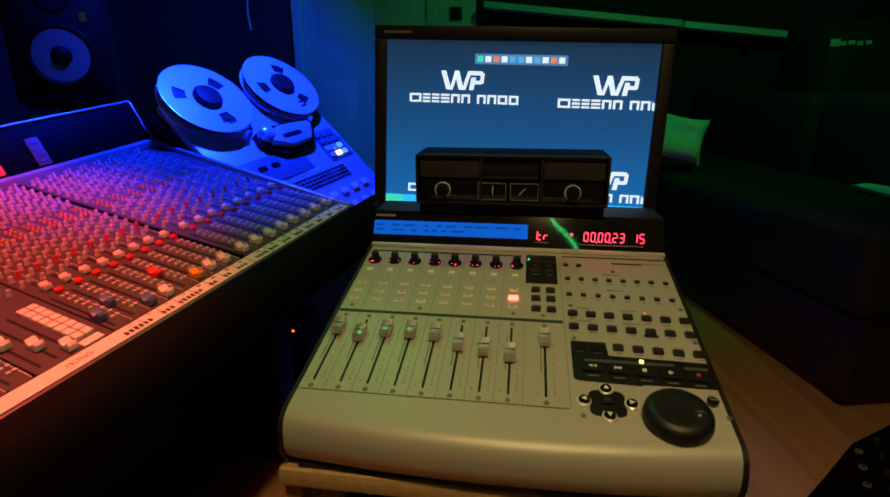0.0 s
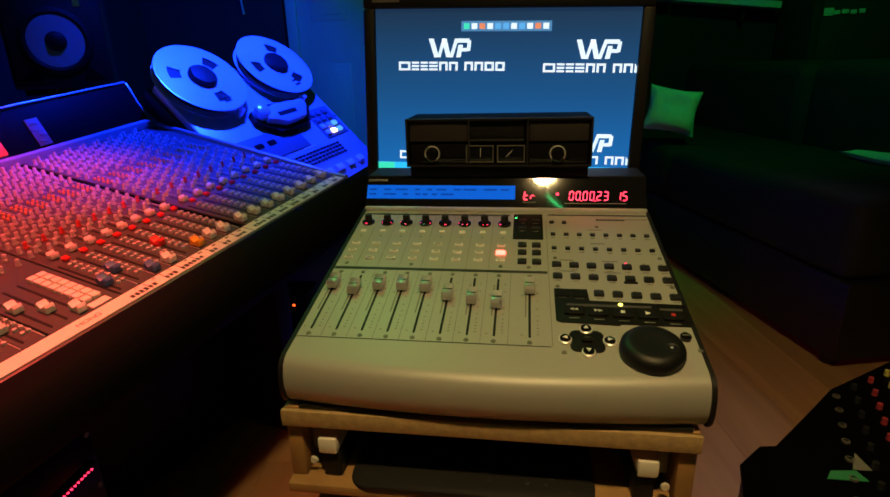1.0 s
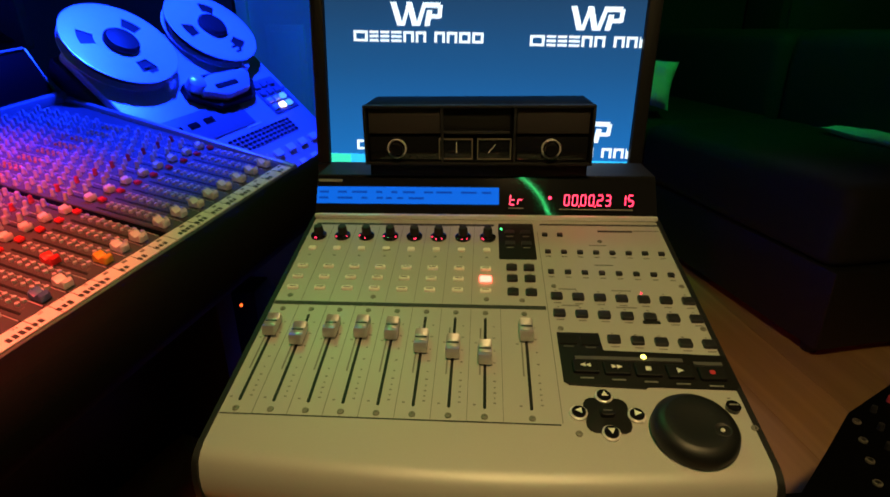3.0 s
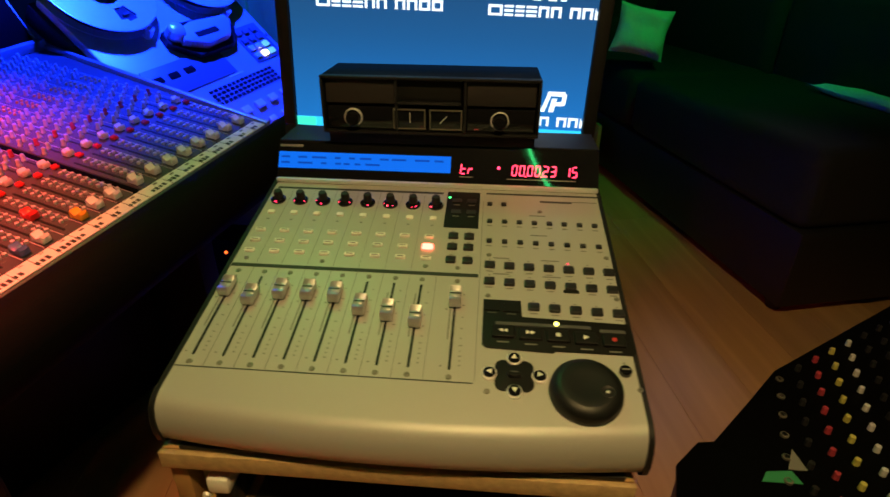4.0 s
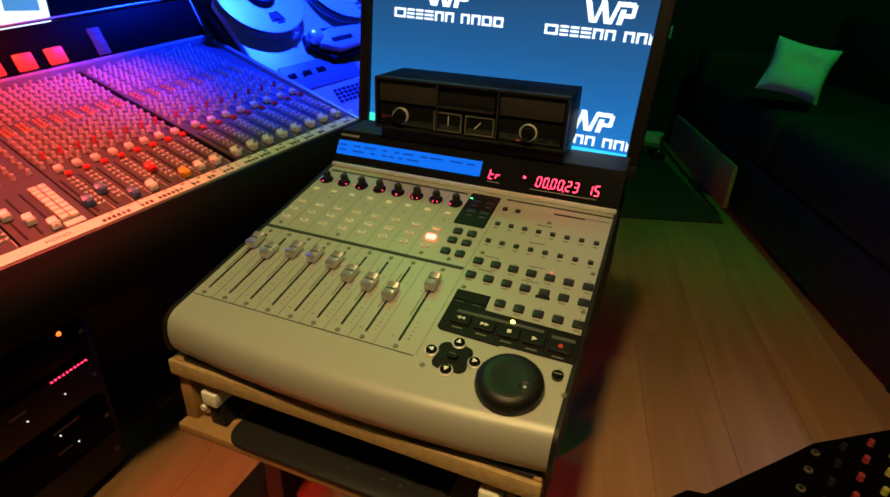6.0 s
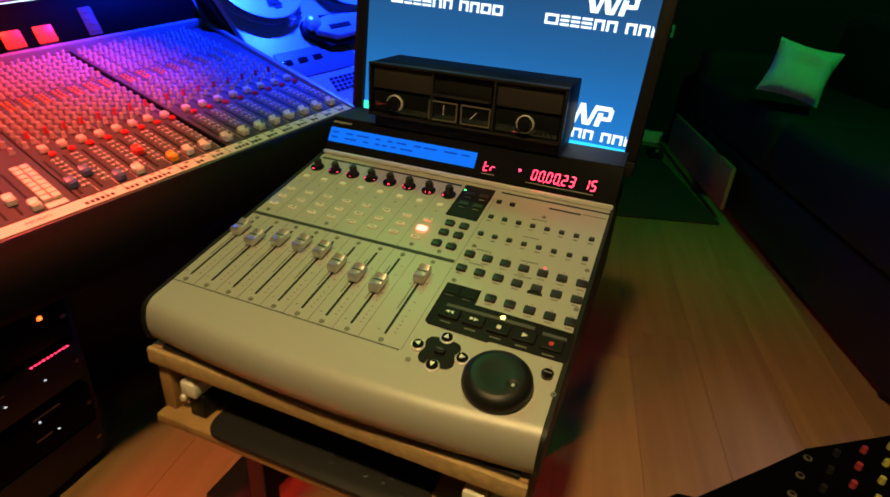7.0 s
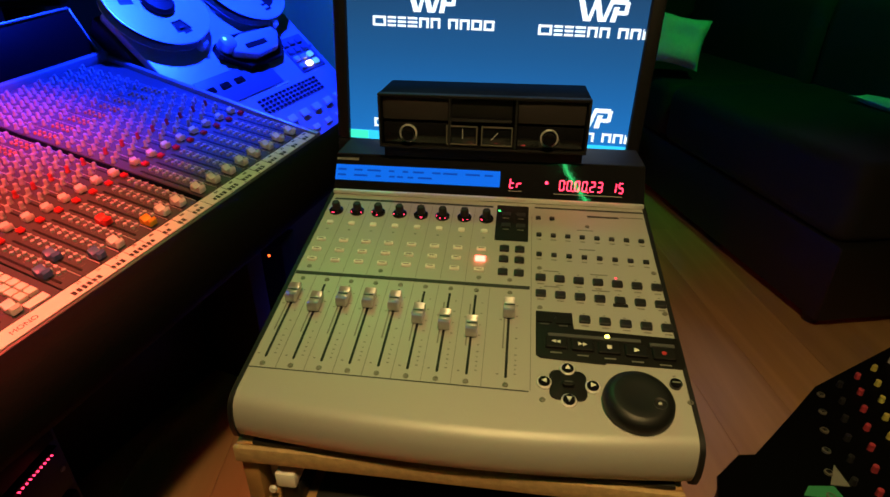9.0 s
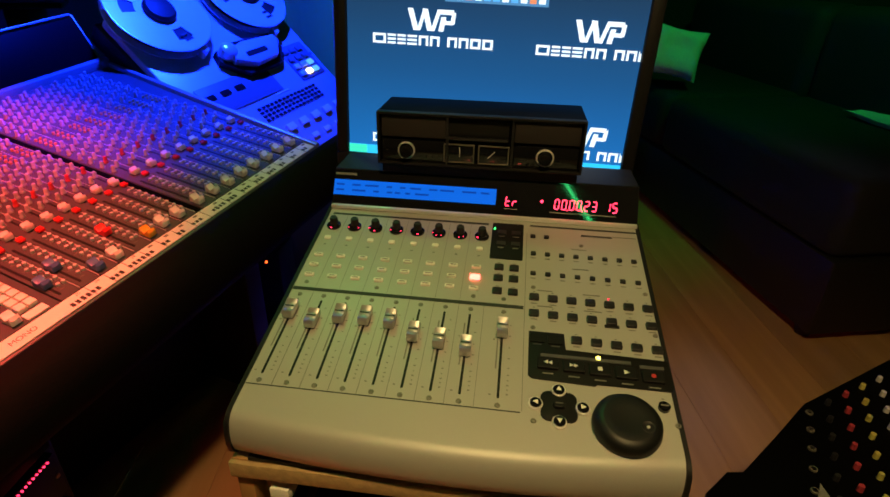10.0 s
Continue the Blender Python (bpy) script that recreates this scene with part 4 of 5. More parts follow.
for x0, x1 in ((BX0 + 0.006, BX0 + 0.096), (BX1 - 0.094, BX1 - 0.006)):
    part("grille_cloth", box(((x0 + x1) / 2, BY0 + 0.006, BZ + 0.056), (x1 - x0, 0.006, 0.034), 0.001), GRILLE, ctl, "dark brown speaker cloth")
    part("knob_plate", box(((x0 + x1) / 2, BY0 + 0.006, BZ + 0.020), (x1 - x0, 0.005, 0.030), 0.001), BLACKGLOSS, ctl)
part("slot_shelf", box(((BX0 + BX1) / 2 - 0.002, BY0 + 0.004, BZ + 0.041), (0.084, 0.010, 0.003), 0.0008), BUTTONDARK, ctl)
part("cassette_slot", box(((BX0 + BX1) / 2 - 0.002, BY0 + 0.0075, BZ + 0.058), (0.084, 0.004, 0.030), 0.001), BLACK, ctl)
for x in (BX0 + 0.0985, BX1 - 0.0965):
    part("divider", box((x, BY0 + 0.004, BZ + bh / 2), (0.003, 0.010, bh - 2 * t), 0.0006), BUTTONDARK, ctl)
for x in (0.094, 0.287):
    kb = part("knob", lathe([(0, 0), (0.0088, 0), (0.0082, 0.012), (0.0070, 0.014), (0, 0.0135)], 28, pose(x, BY0 + 0.004, BZ + 0.0205, 90, 0, 0)), BLACKGLOSS, ctl, "black knob with a silver ring")
    part("knob_ring", lathe([(0.0098, 0), (0.0122, 0), (0.0124, 0.004), (0.0112, 0.0055), (0.0100, 0.004)], 32, pose(x, BY0 + 0.004, BZ + 0.0205, 90, 0, 0)), CHROME, kb)
for x in (0.1685, 0.2165):
    mt = part("meter_window", box((x, BY0 + 0.005, BZ + 0.0200), (0.0400, 0.006, 0.026), 0.001), GLASS, ctl, "dark glass level meter")
    for c, s in (((x, BY0 + 0.0016, BZ + 0.0325), (0.0425, 0.003, 0.0014)), ((x, BY0 + 0.0016, BZ + 0.0075), (0.0425, 0.003, 0.0014)), ((x - 0.0206, BY0 + 0.0016, BZ + 0.02), (0.0014, 0.003, 0.0240)), ((x + 0.0206, BY0 + 0.0016, BZ + 0.02), (0.0014, 0.003, 0.0240))):
        part("meter_frame", box(c, s), STEEL, mt)
    a = 0 if x < 0.2 else 0.75
    part("needle", box((0, 0, 0.006), (0.0008, 0.0006, 0.0135)), WHITEBLOCK, mt, m=pose(x - (0.008 if a else 0) + 0.001, BY0 + 0.0012, BZ + 0.016, 0, math.degrees(a), 0), smooth=False)

# ---- mixing console ----
CO = Vector((-0.1707, 0.6552, 0.681))
CYAW, CSL, CRO = 0.288, 0.1374, 0.14
eh = Vector((math.sin(CYAW), math.cos(CYAW), 0)) * math.cos(CRO) + Vector((0, 0, math.sin(CRO)))
dv = Vector((-math.cos(CYAW) * math.cos(CSL), math.sin(CYAW) * math.cos(CSL), math.sin(CSL)))
nv = eh.cross(dv).normalized()
dv = nv.cross(eh).normalized()
CM = basis(CO, eh, dv, nv)          # x: away along the front edge, y: up the channels
CLEN, CDEP = 1.20, 0.618
desk = thing("mixing_console", "large grey studio mixing console in red and blue light", "mixing console", Matrix.Translation((-0.5, 0.1, 0)))
part("chassis", box((-CLEN / 2 - 0.016, CDEP / 2, -0.055), (CLEN - 0.032, CDEP, 0.09), 0.006), BLACK, desk, m=CM)
part("rear_rim", box((-CLEN / 2 + 0.025, CDEP + 0.008, 0.004), (CLEN + 0.05, 0.018, 0.022), 0.003), RIM, desk, "pale metal rim", m=CM)
part("end_rim", extrude([(-0.030, -0.030), (-0.018, -0.030), (0.054, CDEP), (0.042, CDEP)], 0.020, at(0, 0, -0.016), None, 0.003), RIM, desk, m=CM)
part("end_panel", extrude([(-0.034, -0.002), (-0.0275, -0.002), (0.0425, CDEP - 0.002), (-0.034, CDEP - 0.002)], 0.088, at(0, 0, -0.0935)), CONSOLEGREY, desk, m=CM)
part("front_rim", box((-CLEN / 2 - 0.014, -0.018, -0.006), (CLEN - 0.03, 0.032, 0.012), 0.002), CONSOLEGREY, desk, m=CM)
# padded armrest
rest = bmesh.new()
prof = [(-0.034, -0.012), (-0.040, 0.004), (-0.060, 0.008), (-0.085, -0.002), (-0.104, -0.028), (-0.108, -0.056), (-0.096, -0.080), (-0.060, -0.090), (-0.034, -0.086)]
rr = []
for k in range(13):
    x = 0.045 - (CLEN + 0.05) * k / 12
    w = 0.0015 * noise.noise(Vector((k * 1.7, 0, 0)))
    rr.append([rest.verts.new((x, y - w, z + w)) for y, z in prof])
for a, c in zip(rr, rr[1:]):
    for j in range(len(a)):
        rest.faces.new((a[j], a[(j + 1) % len(a)], c[(j + 1) % len(a)], c[j]))
rest.faces.new(rr[0])
rest.faces.new(rr[-1][::-1])
part("armrest", rest, LEATHER, desk, "padded black leather armrest", m=CM)
YAWM = Matrix.Rotation(-CYAW, 4, "Z")
# legs widened to keep blue light off the floor under the console
for x in (-0.08, -1.10):
    p = CM @ Vector((x, 0.36, -0.098))
    part("leg", box((0, 0, p.z / 2 + 0.008), (0.44, 0.05, p.z + 0.014), 0.006), BLACK, desk, m=at(p.x, p.y) @ YAWM)
# added panels; the far one reaches the floor to block blue light
for x0, x1 in ((-0.10, -0.56), (-0.58, -1.08)):
    p, q = CM @ Vector((x0, 0.33, -0.095)), CM @ Vector((x1, 0.33, -0.095))
    c, h = (p + q) / 2, min(p.z, q.z)
    low = 0.002 if x0 > -0.5 else h - 0.32
    part("light_stop_panel", box((0, 0, (h + 0.02 + low) / 2), (0.02, x0 - x1, h + 0.02 - low), 0.004), BLACK, desk, m=at(c.x, c.y) @ YAWM)

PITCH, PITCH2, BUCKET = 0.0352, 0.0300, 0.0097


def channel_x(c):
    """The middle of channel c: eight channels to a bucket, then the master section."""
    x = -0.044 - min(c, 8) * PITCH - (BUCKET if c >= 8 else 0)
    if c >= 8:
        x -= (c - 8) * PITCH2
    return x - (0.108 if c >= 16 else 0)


knob_b = lathe([(0, 0), (0.0043, 0), (0.0042, 0.0030), (0.0033, 0.0040), (0.0031, 0.0110), (0.0026, 0.0118), (0, 0.0118)], 10)
kgrey_me = shared("knob", knob_b.copy(), KNOBGREY)
kred_me = shared("red_knob", knob_b, KNOBRED)
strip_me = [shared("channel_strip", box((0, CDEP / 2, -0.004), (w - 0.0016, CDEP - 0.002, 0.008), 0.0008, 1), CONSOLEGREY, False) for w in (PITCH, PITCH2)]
gap_me = shared("strip_line", extrude([(-0.0006, 0.004), (0.0006, 0.004), (0.0006, CDEP - 0.004), (-0.0006, CDEP - 0.004)], 0.0006), CONSOLELINE, False)
cslot_me = shared("fader_slot", extrude(round_rect(0.0035, 0.135, 0.0015, 2), 0.0007), BLACK, False)
minislot_me = shared("short_slot", extrude(round_rect(0.0028, 0.05, 0.0012, 2), 0.0007), BLACK, False)
dot_me = shared("round_button", lathe([(0, 0), (0.0030, 0), (0.0028, 0.004), (0, 0.0046)], 8), KNOBGREY)
dotr_me = shared("amber_button", lathe([(0, 0), (0.0028, 0), (0.0026, 0.004), (0, 0.0046)], 8), KNOBORANGE)
mark_me = shared("scale_mark", box((0, 0, 0.0003), (0.006, 0.0009, 0.0006)), GREYPRINT, False)


def console_cap(mat, w=0.0135, l=0.022, h=0.014):
    b = bmesh.new()
    pr = [(-l / 2, 0.002), (-l / 2, h * 0.75), (-l * 0.36, h), (-l * 0.06, h * 0.62), (l * 0.06, h * 0.62), (l * 0.36, h), (l / 2, h * 0.75), (l / 2, 0.002)]
    rg = [[b.verts.new((x, v * k, 0.002 + (z - 0.002) * k)) for v, z in pr] for x, k in ((-w / 2, 0.9), (-w * 0.38, 1), (w * 0.38, 1), (w / 2, 0.9))]
    for a, c in zip(rg, rg[1:]):
        for j in range(len(a)):
            b.faces.new((a[j], a[(j + 1) % len(a)], c[(j + 1) % len(a)], c[j]))
    b.faces.new(rg[0][::-1])
    b.faces.new(rg[-1])
    return shared("fader_cap", b, mat)


big = {m.name: console_cap(m) for m in (CAPWHITE, CAPRED, CAPYELLOW, CAPBLUE)}
small_cap = console_cap(CAPWHITE, 0.013, 0.014, 0.012)
small_red = console_cap(CAPRED, 0.010, 0.010, 0.007)
# fader height of each channel, from the far end
CAPAT = {10: 0.018, 11: 0.0744, 12: 0.017, 13: 0.018, 14: 0.0655, 15: 0.0445}
COLOUR = {10: CAPYELLOW, 11: CAPRED, 13: CAPBLUE, 14: CAPBLUE, 15: CAPBLUE}
NAMES = {"red_fader_cap": "red fader cap", "yellow_fader_cap": "yellow fader cap", "blue_fader_cap": "blue fader cap", "white_fader_cap": "white fader cap"}
jit = random.Random(21)
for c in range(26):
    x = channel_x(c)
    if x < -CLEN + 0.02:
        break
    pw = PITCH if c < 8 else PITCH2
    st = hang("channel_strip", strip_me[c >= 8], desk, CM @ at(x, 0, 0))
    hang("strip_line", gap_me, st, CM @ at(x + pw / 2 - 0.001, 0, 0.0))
    hang("fader_slot", cslot_me, st, CM @ at(x - 0.007, 0.080, 0.0))
    v = CAPAT.get(c, 0.018 + 0.003 * jit.random() if c < 10 else 0.02 + 0.09 * jit.random())
    mt = COLOUR.get(c, CAPWHITE)
    hang("fader_cap", big[mt.name], st, CM @ at(x - 0.007, v, 0), NAMES[mt.name])
    for j in range(5):
        hang("scale_mark", mark_me, st, CM @ at(x + 0.001, 0.02 + 0.024 * j, 0))
    hang("short_slot", minislot_me, st, CM @ at(x + 0.006, 0.190, 0))
    hang("short_fader_cap", small_cap, st, CM @ at(x + 0.006, 0.171 + 0.006 * jit.random(), 0), "white short fader cap")
    hang("short_red_cap", small_red, st, CM @ at(x + 0.0115, 0.155, 0), "red push cap")
    for j in range(8):
        for i in range(2):
            hang("round_button", dot_me, st, CM @ at(x + 0.0035 + 0.0075 * i, 0.030 + 0.0150 * j, 0.0))
    for j in range(15):
        v = 0.212 + 0.0270 * j
        if j in (6, 7):
            for i in range(2):
                for q in range(2):
                    hang("amber_button", dotr_me, st, CM @ at(x - 0.004 + 0.009 * i, v - 0.006 + 0.012 * q, 0))
            continue
        for i in range(2):
            me = kred_me if (j == 1 and i) else kgrey_me
            hang("knob", me, st, CM @ at(x - 0.0078 + 0.0150 * i, v + 0.009 * (i - 0.5), 0))
part("bucket_gap", box((channel_x(7) - PITCH / 2 - BUCKET / 2 + 0.001, CDEP / 2, -0.005), (BUCKET - 0.001, CDEP - 0.002, 0.007), 0.001, 1), METERBLACK, desk, "dark joint between two channel buckets", m=CM)

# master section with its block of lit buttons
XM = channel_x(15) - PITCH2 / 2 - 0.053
ms = part("master_panel", box((XM, CDEP / 2, -0.004), (0.103, CDEP - 0.002, 0.008), 0.0008, 1), CONSOLEGREY, desk, "master section panel", m=CM)
lit_me = shared("lit_button", box((0, 0, 0.003), (0.0118, 0.0130, 0.008), 0.0012), BUTTONWHITE)
for i in range(2):
    for j in range(8):
        hang("lit_button", lit_me, ms, CM @ at(XM + 0.018 + 0.0135 * i, 0.028 + 0.0158 * j, 0))
part("button_label", box((XM + 0.0247, 0.010, 0.001), (0.028, 0.014, 0.002)), TAPE, ms, m=CM)
for i in range(3):
    hang("fader_slot", cslot_me, ms, CM @ at(XM - 0.040 + 0.020 * i, 0.080, 0))
    hang("fader_cap", big["white_fader_cap"], ms, CM @ at(XM - 0.040 + 0.020 * i, 0.018 + 0.035 * (2 - i), 0))
for i in range(4):
    for j in range(13):
        hang("knob", kgrey_me, ms, CM @ at(XM - 0.036 + 0.024 * i, 0.200 + 0.031 * j, 0))

# label tape with handwriting
tape = part("label_tape", box((-CLEN / 2 - 0.016, -0.016, 0.0012), (CLEN - 0.036, 0.026, 0.0016)), TAPE, desk, "white label tape with dark handwriting", m=CM, smooth=False)
scr = random.Random(8)
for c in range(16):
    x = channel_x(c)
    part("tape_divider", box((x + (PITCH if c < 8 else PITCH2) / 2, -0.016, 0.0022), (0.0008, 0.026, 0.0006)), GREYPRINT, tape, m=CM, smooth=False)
    n = scr.choice((2, 3, 4))
    for j in range(n):
        part("handwriting", box((x - 0.014 + j * 0.0075, -0.020, 0.0022), (0.0048, 0.006 + 0.003 * scr.random(), 0.0006)), PRINT, tape, m=CM @ at(0, 0, 0), smooth=False)
    if c < 12:
        part("handwriting", box((x + 0.002, -0.008, 0.0022), (0.007, 0.004, 0.0006)), GREYPRINT, tape, m=CM, smooth=False)


def lettering(text, size, mat, parent, m, name="lettering"):
    cu = bpy.data.curves.new("text", "FONT")
    cu.body, cu.size, cu.align_x = text, size, "CENTER"
    tmp = bpy.data.objects.new("text", cu)
    me = bpy.data.meshes.new_from_object(tmp)
    bpy.data.objects.remove(tmp)
    me.materials.clear()
    me.materials.append(mat)
    return hang(name, me, parent, m)


lettering("MONO", 0.011, PRINT, tape, CM @ at(XM - 0.01, -0.020, 0.0024))
for k, num in enumerate(("28", "27", "26", "25")):
    lettering(num, 0.007, PRINT, tape, CM @ at(channel_x(12 + k) + 0.002, -0.0095, 0.0028))

# meter bridge behind the panel
BM = CM @ at(0.045, CDEP + 0.016, -0.01) @ Matrix.Rotation(radians(58), 4, "X")
bridge2 = part("meter_bridge", box((-CLEN / 2, 0.062, -0.03), (CLEN, 0.124, 0.06), 0.005), METERBLACK, desk, "gloss black meter bridge", m=BM)
part("bridge_rim", box((-CLEN / 2, 0.130, -0.003), (CLEN, 0.005, 0.008), 0.001), RIM, bridge2, m=BM)
part("bridge_rim", box((0.002, 0.064, -0.003), (0.005, 0.128, 0.008), 0.001), RIM, bridge2, m=BM)
for x in (-0.376, -0.441, -0.506, -0.571, -0.636, -0.701):
    mw = part("level_meter", box((x, 0.048, 0.002), (0.040, 0.038, 0.004), 0.003), VURED, bridge2, "red lit level meter", m=BM)
    part("meter_frame", box((x, 0.024, 0.004), (0.044, 0.004, 0.005)), BLACK, mw, m=BM)
part("warning_light", lathe([(0, 0), (0.0035, 0), (0.003, 0.003), (0, 0.004)], 10, at(-0.420, 0.014, 0.001)), REDLED, bridge2, "red light", m=BM)
bm = box((-0.272, 0.060, 0.0015), (0.030, 0.065, 0.003), 0.001)
for k in range(4):
    box((-0.272 + 0.008 * math.sin(k * 2.1), 0.038 + 0.014 * k, 0.0035), (0.016, 0.005, 0.002), 0.001, bm=bm)
part("badge", bm, BADGE, bridge2, "grey badge as a plain shape", m=BM)

# ---- studio loudspeaker on the bridge shelf ----
spk = thing("studio_speaker", "black studio monitor speaker with a pale grey cone", "loudspeaker", at(-1.56, 1.5, 0))
KM = pose(-1.532, 1.475, 0.848, 0, 0, 34)
part("cabinet", box((0, 0.15, 0.235), (0.335, 0.30, 0.47), 0.018, 3), SPEAKERBOX, spk, m=KM)
FM = KM @ pose(0, 0.0, 0.0, 90, 0, 0)
part("cone_surround", lathe([(0.122, 0.0), (0.118, 0.008), (0.105, 0.012), (0.095, 0.006), (0.092, 0.0)], 40, at(0, 0.175, 0)), RUBBER, spk, m=FM)
part("cone", lathe([(0.094, 0.004), (0.035, -0.0), (0.033, 0.002)], 40, at(0, 0.175, 0.0025)), CONE, spk, "pale grey woofer cone", m=FM)
part("dust_cap", lathe([(0.036, 0.0), (0.030, 0.010), (0.018, 0.016), (0, 0.019)], 28, at(0, 0.175, 0.003)), RUBBER, spk, m=FM)
part("tweeter", lathe([(0.055, 0.0), (0.05, 0.006), (0.025, 0.002), (0.012, 0.006), (0, 0.008)], 28, at(0, 0.385, 0.0)), RUBBER, spk, m=FM)
for sx in (-1, 1):
    part("port", extrude([(0, 0), (0.075 * sx, 0.0), (0.0 + 0.02 * sx, 0.05)], 0.003, at(sx * 0.065, 0.035, 0)), BLACKGLOSS, spk, m=FM)
part("badge", box((0.09, 0.315, 0.001), (0.022, 0.032, 0.002)), CAPYELLOW, spk, "small yellow sticker", m=FM)
part("stand_pole", box((-1.60, 1.59, 0.415), (0.10, 0.10, 0.82), 0.008), BLACK, spk)
part("stand_plate", box((0, 0.15, -0.010), (0.28, 0.26, 0.020), 0.003), BLACK, spk, m=KM)
part("stand_base", box((-1.60, 1.59, 0.012), (0.34, 0.34, 0.024), 0.004), BLACK, spk)

# ---- second computer screen ----
s2 = thing("side_screen", "bright computer screen behind the meter bridge", "monitor", at(-1.35, 0.45, 0))
S2 = pose(-1.23, 0.445, 0.770, 0, 0, 72)
part("panel", box((0, 0.02, 0.16), (0.56, 0.035, 0.36), 0.008), BLACK, s2, m=S2)
part("screen", box((0, 0.0, 0.165), (0.53, 0.004, 0.31)), LOGO, s2, "lit screen with pale windows", m=S2, smooth=False)
part("screen_window", box((0.205, -0.003, 0.185), (0.08, 0.003, 0.25)), DOCK, s2, m=S2, smooth=False)
part("screen_window", box((-0.06, -0.003, 0.2), (0.30, 0.003, 0.20)), DOCK, s2, m=S2, smooth=False)
part("screen_taskbar", box((-0.10, -0.003, 0.022), (0.20, 0.003, 0.012)), ICONBLUE, s2, m=S2, smooth=False)
part("power_light", box((0.165, -0.002, -0.012), (0.012, 0.003, 0.004)), ICONBLUE, s2, m=S2)
part("pole", box((0, 0.07, -0.298), (0.06, 0.04, 0.92), 0.005), BLACK, s2, m=S2)
part("base", box((0, 0.07, -0.757), (0.26, 0.22, 0.02), 0.004), BLACK, s2, m=S2)

# ---- reel-to-reel tape machine ----
TO = Vector((-0.6337, 1.1152, 0.8723))
ty, tp, tw = 0.2253, 0.7601, 0.1562
ta = Vector((math.sin(ty), math.cos(ty), 0))
td = Vector((math.cos(ty) * math.cos(tp), -math.sin(ty) * math.cos(tp), -math.sin(tp)))
tn = td.cross(ta).normalized()
if tn.z < 0:
    tn = -tn
ta = (ta * math.cos(tw) + tn * math.sin(tw)).normalized()
TM = basis(TO, ta, -td, (ta.cross(-td)).normalized())   # x: along the reels, y: up the deck, z: out of it
deck = thing("tape_machine", "grey reel-to-reel tape machine with two loaded reels in blue light", "tape machine", at(-0.6, 1.13, 0))
part("deck_plate", box((-0.005, -0.220, -0.012), (0.514, 0.52, 0.024), 0.006), DECKGREY, deck, "grey metal deck plate", m=TM)
part("deck_frame", box((-0.005, -0.215, -0.056), (0.528, 0.54, 0.060), 0.008), DECKSIDE, deck, m=TM)
part("cabinet", box((-0.62, 1.22, 0.25), (0.40, 0.56, 0.50), 0.01), DECKSIDE, deck, m=Matrix.Translation((-0.62, 1.22, 0)) @ Matrix.Rotation(-ty, 4, "Z") @ Matrix.Translation((0.62, -1.22, 0)))
part("post", box((-0.62, 1.22, 0.60), (0.12, 0.30, 0.24), 0.01), DECKSIDE, deck)


def reel(cx, spin):
    flange = bmesh.new()
    # three windows cut between hub and rim
    def ring(r0, r1, a0, a1, n):
        lo, hi = [], []
        for k in range(n + 1):
            a = a0 + (a1 - a0) * k / n
            lo.append((r0 * math.cos(a), r0 * math.sin(a)))
            hi.append((r1 * math.cos(a), r1 * math.sin(a)))
        b = extrude(lo + hi[::-1], 0.0016)
        join(flange, b)
    for k in range(3):
        a = spin + k * 2.0944
        ring(0.038, 0.062, a, a + 2.0944, 12)
        ring(0.098, 0.1325, a, a + 2.0944, 24)
        ring(0.062, 0.098, a + 0.52, a + 2.0944, 16)
    RT = TM @ at(cx, 0, 0) @ Matrix.Diagonal((0.935, 0.935, 1, 1))
    top = part("reel_flange", flange, REELWHITE, deck, "pale metal reel flange", m=RT @ at(0, 0, 0.040))
    part("reel_flange", lathe([(0.03, 0), (0.1335, 0), (0.1335, 0.0016), (0.03, 0.0016)], 64), REELWHITE, deck, m=RT @ at(0, 0, 0.012))
    part("rim_edge", lathe([(0.1315, 0.0), (0.1345, 0.0005), (0.1345, 0.0025), (0.1315, 0.003)], 64), REELWHITE, top, m=RT @ at(0, 0, 0.0395))
    part("tape_pack", lathe([(0.03, 0.0), (0.112, 0), (0.112, 0.024), (0.03, 0.024)], 48), TAPEPACK, deck, "wound brown tape", m=RT @ at(0, 0, 0.0145))
    part("hub", lathe([(0, 0.0), (0.042, 0.0), (0.042, 0.010), (0.036, 0.016), (0.016, 0.018), (0, 0.018)], 32), BLACK, deck, "black reel hub", m=RT @ at(0, 0, 0.0405))
    for w, q in ((0.020, -0.5), (0.026, 0.5)):
        part("printed_mark", box((0, 0, 0), (w, 0.008, 0.0006)), PRINT, top, m=RT @ at(0, 0, 0.0422) @ Matrix.Rotation(-1.45 + 0.02 * q, 4, "Z") @ at(0.092 + 0.018 * q, 0.0, 0) @ Matrix.Rotation(1.5708, 4, "Z"), smooth=False)


reel(-0.147, 0.35)
reel(0.147, 0.75)
# head block, rollers, meters and keys
hb = part("head_cover", extrude([(-0.060, -0.185), (0.0, -0.213), (0.085, -0.207), (0.122, -0.168), (0.118, -0.146), (0.0, -0.138), (-0.05, -0.150)], 0.042, None, None, 0.006), DECKGREY, deck, "grey head cover", m=TM)
# black base wider than the head cover, shaped as its shadow
part("head_shadow_base", extrude([(-0.088, -0.165), (-0.03, -0.224), (0.095, -0.222), (0.137, -0.18), (0.13, -0.128), (-0.02, -0.122), (-0.08, -0.135)], 0.020), BLACK, deck, m=TM)
part("head_slot", box((0.02, -0.181, 0.043), (0.075, 0.014, 0.002)), BLACK, hb, m=TM)
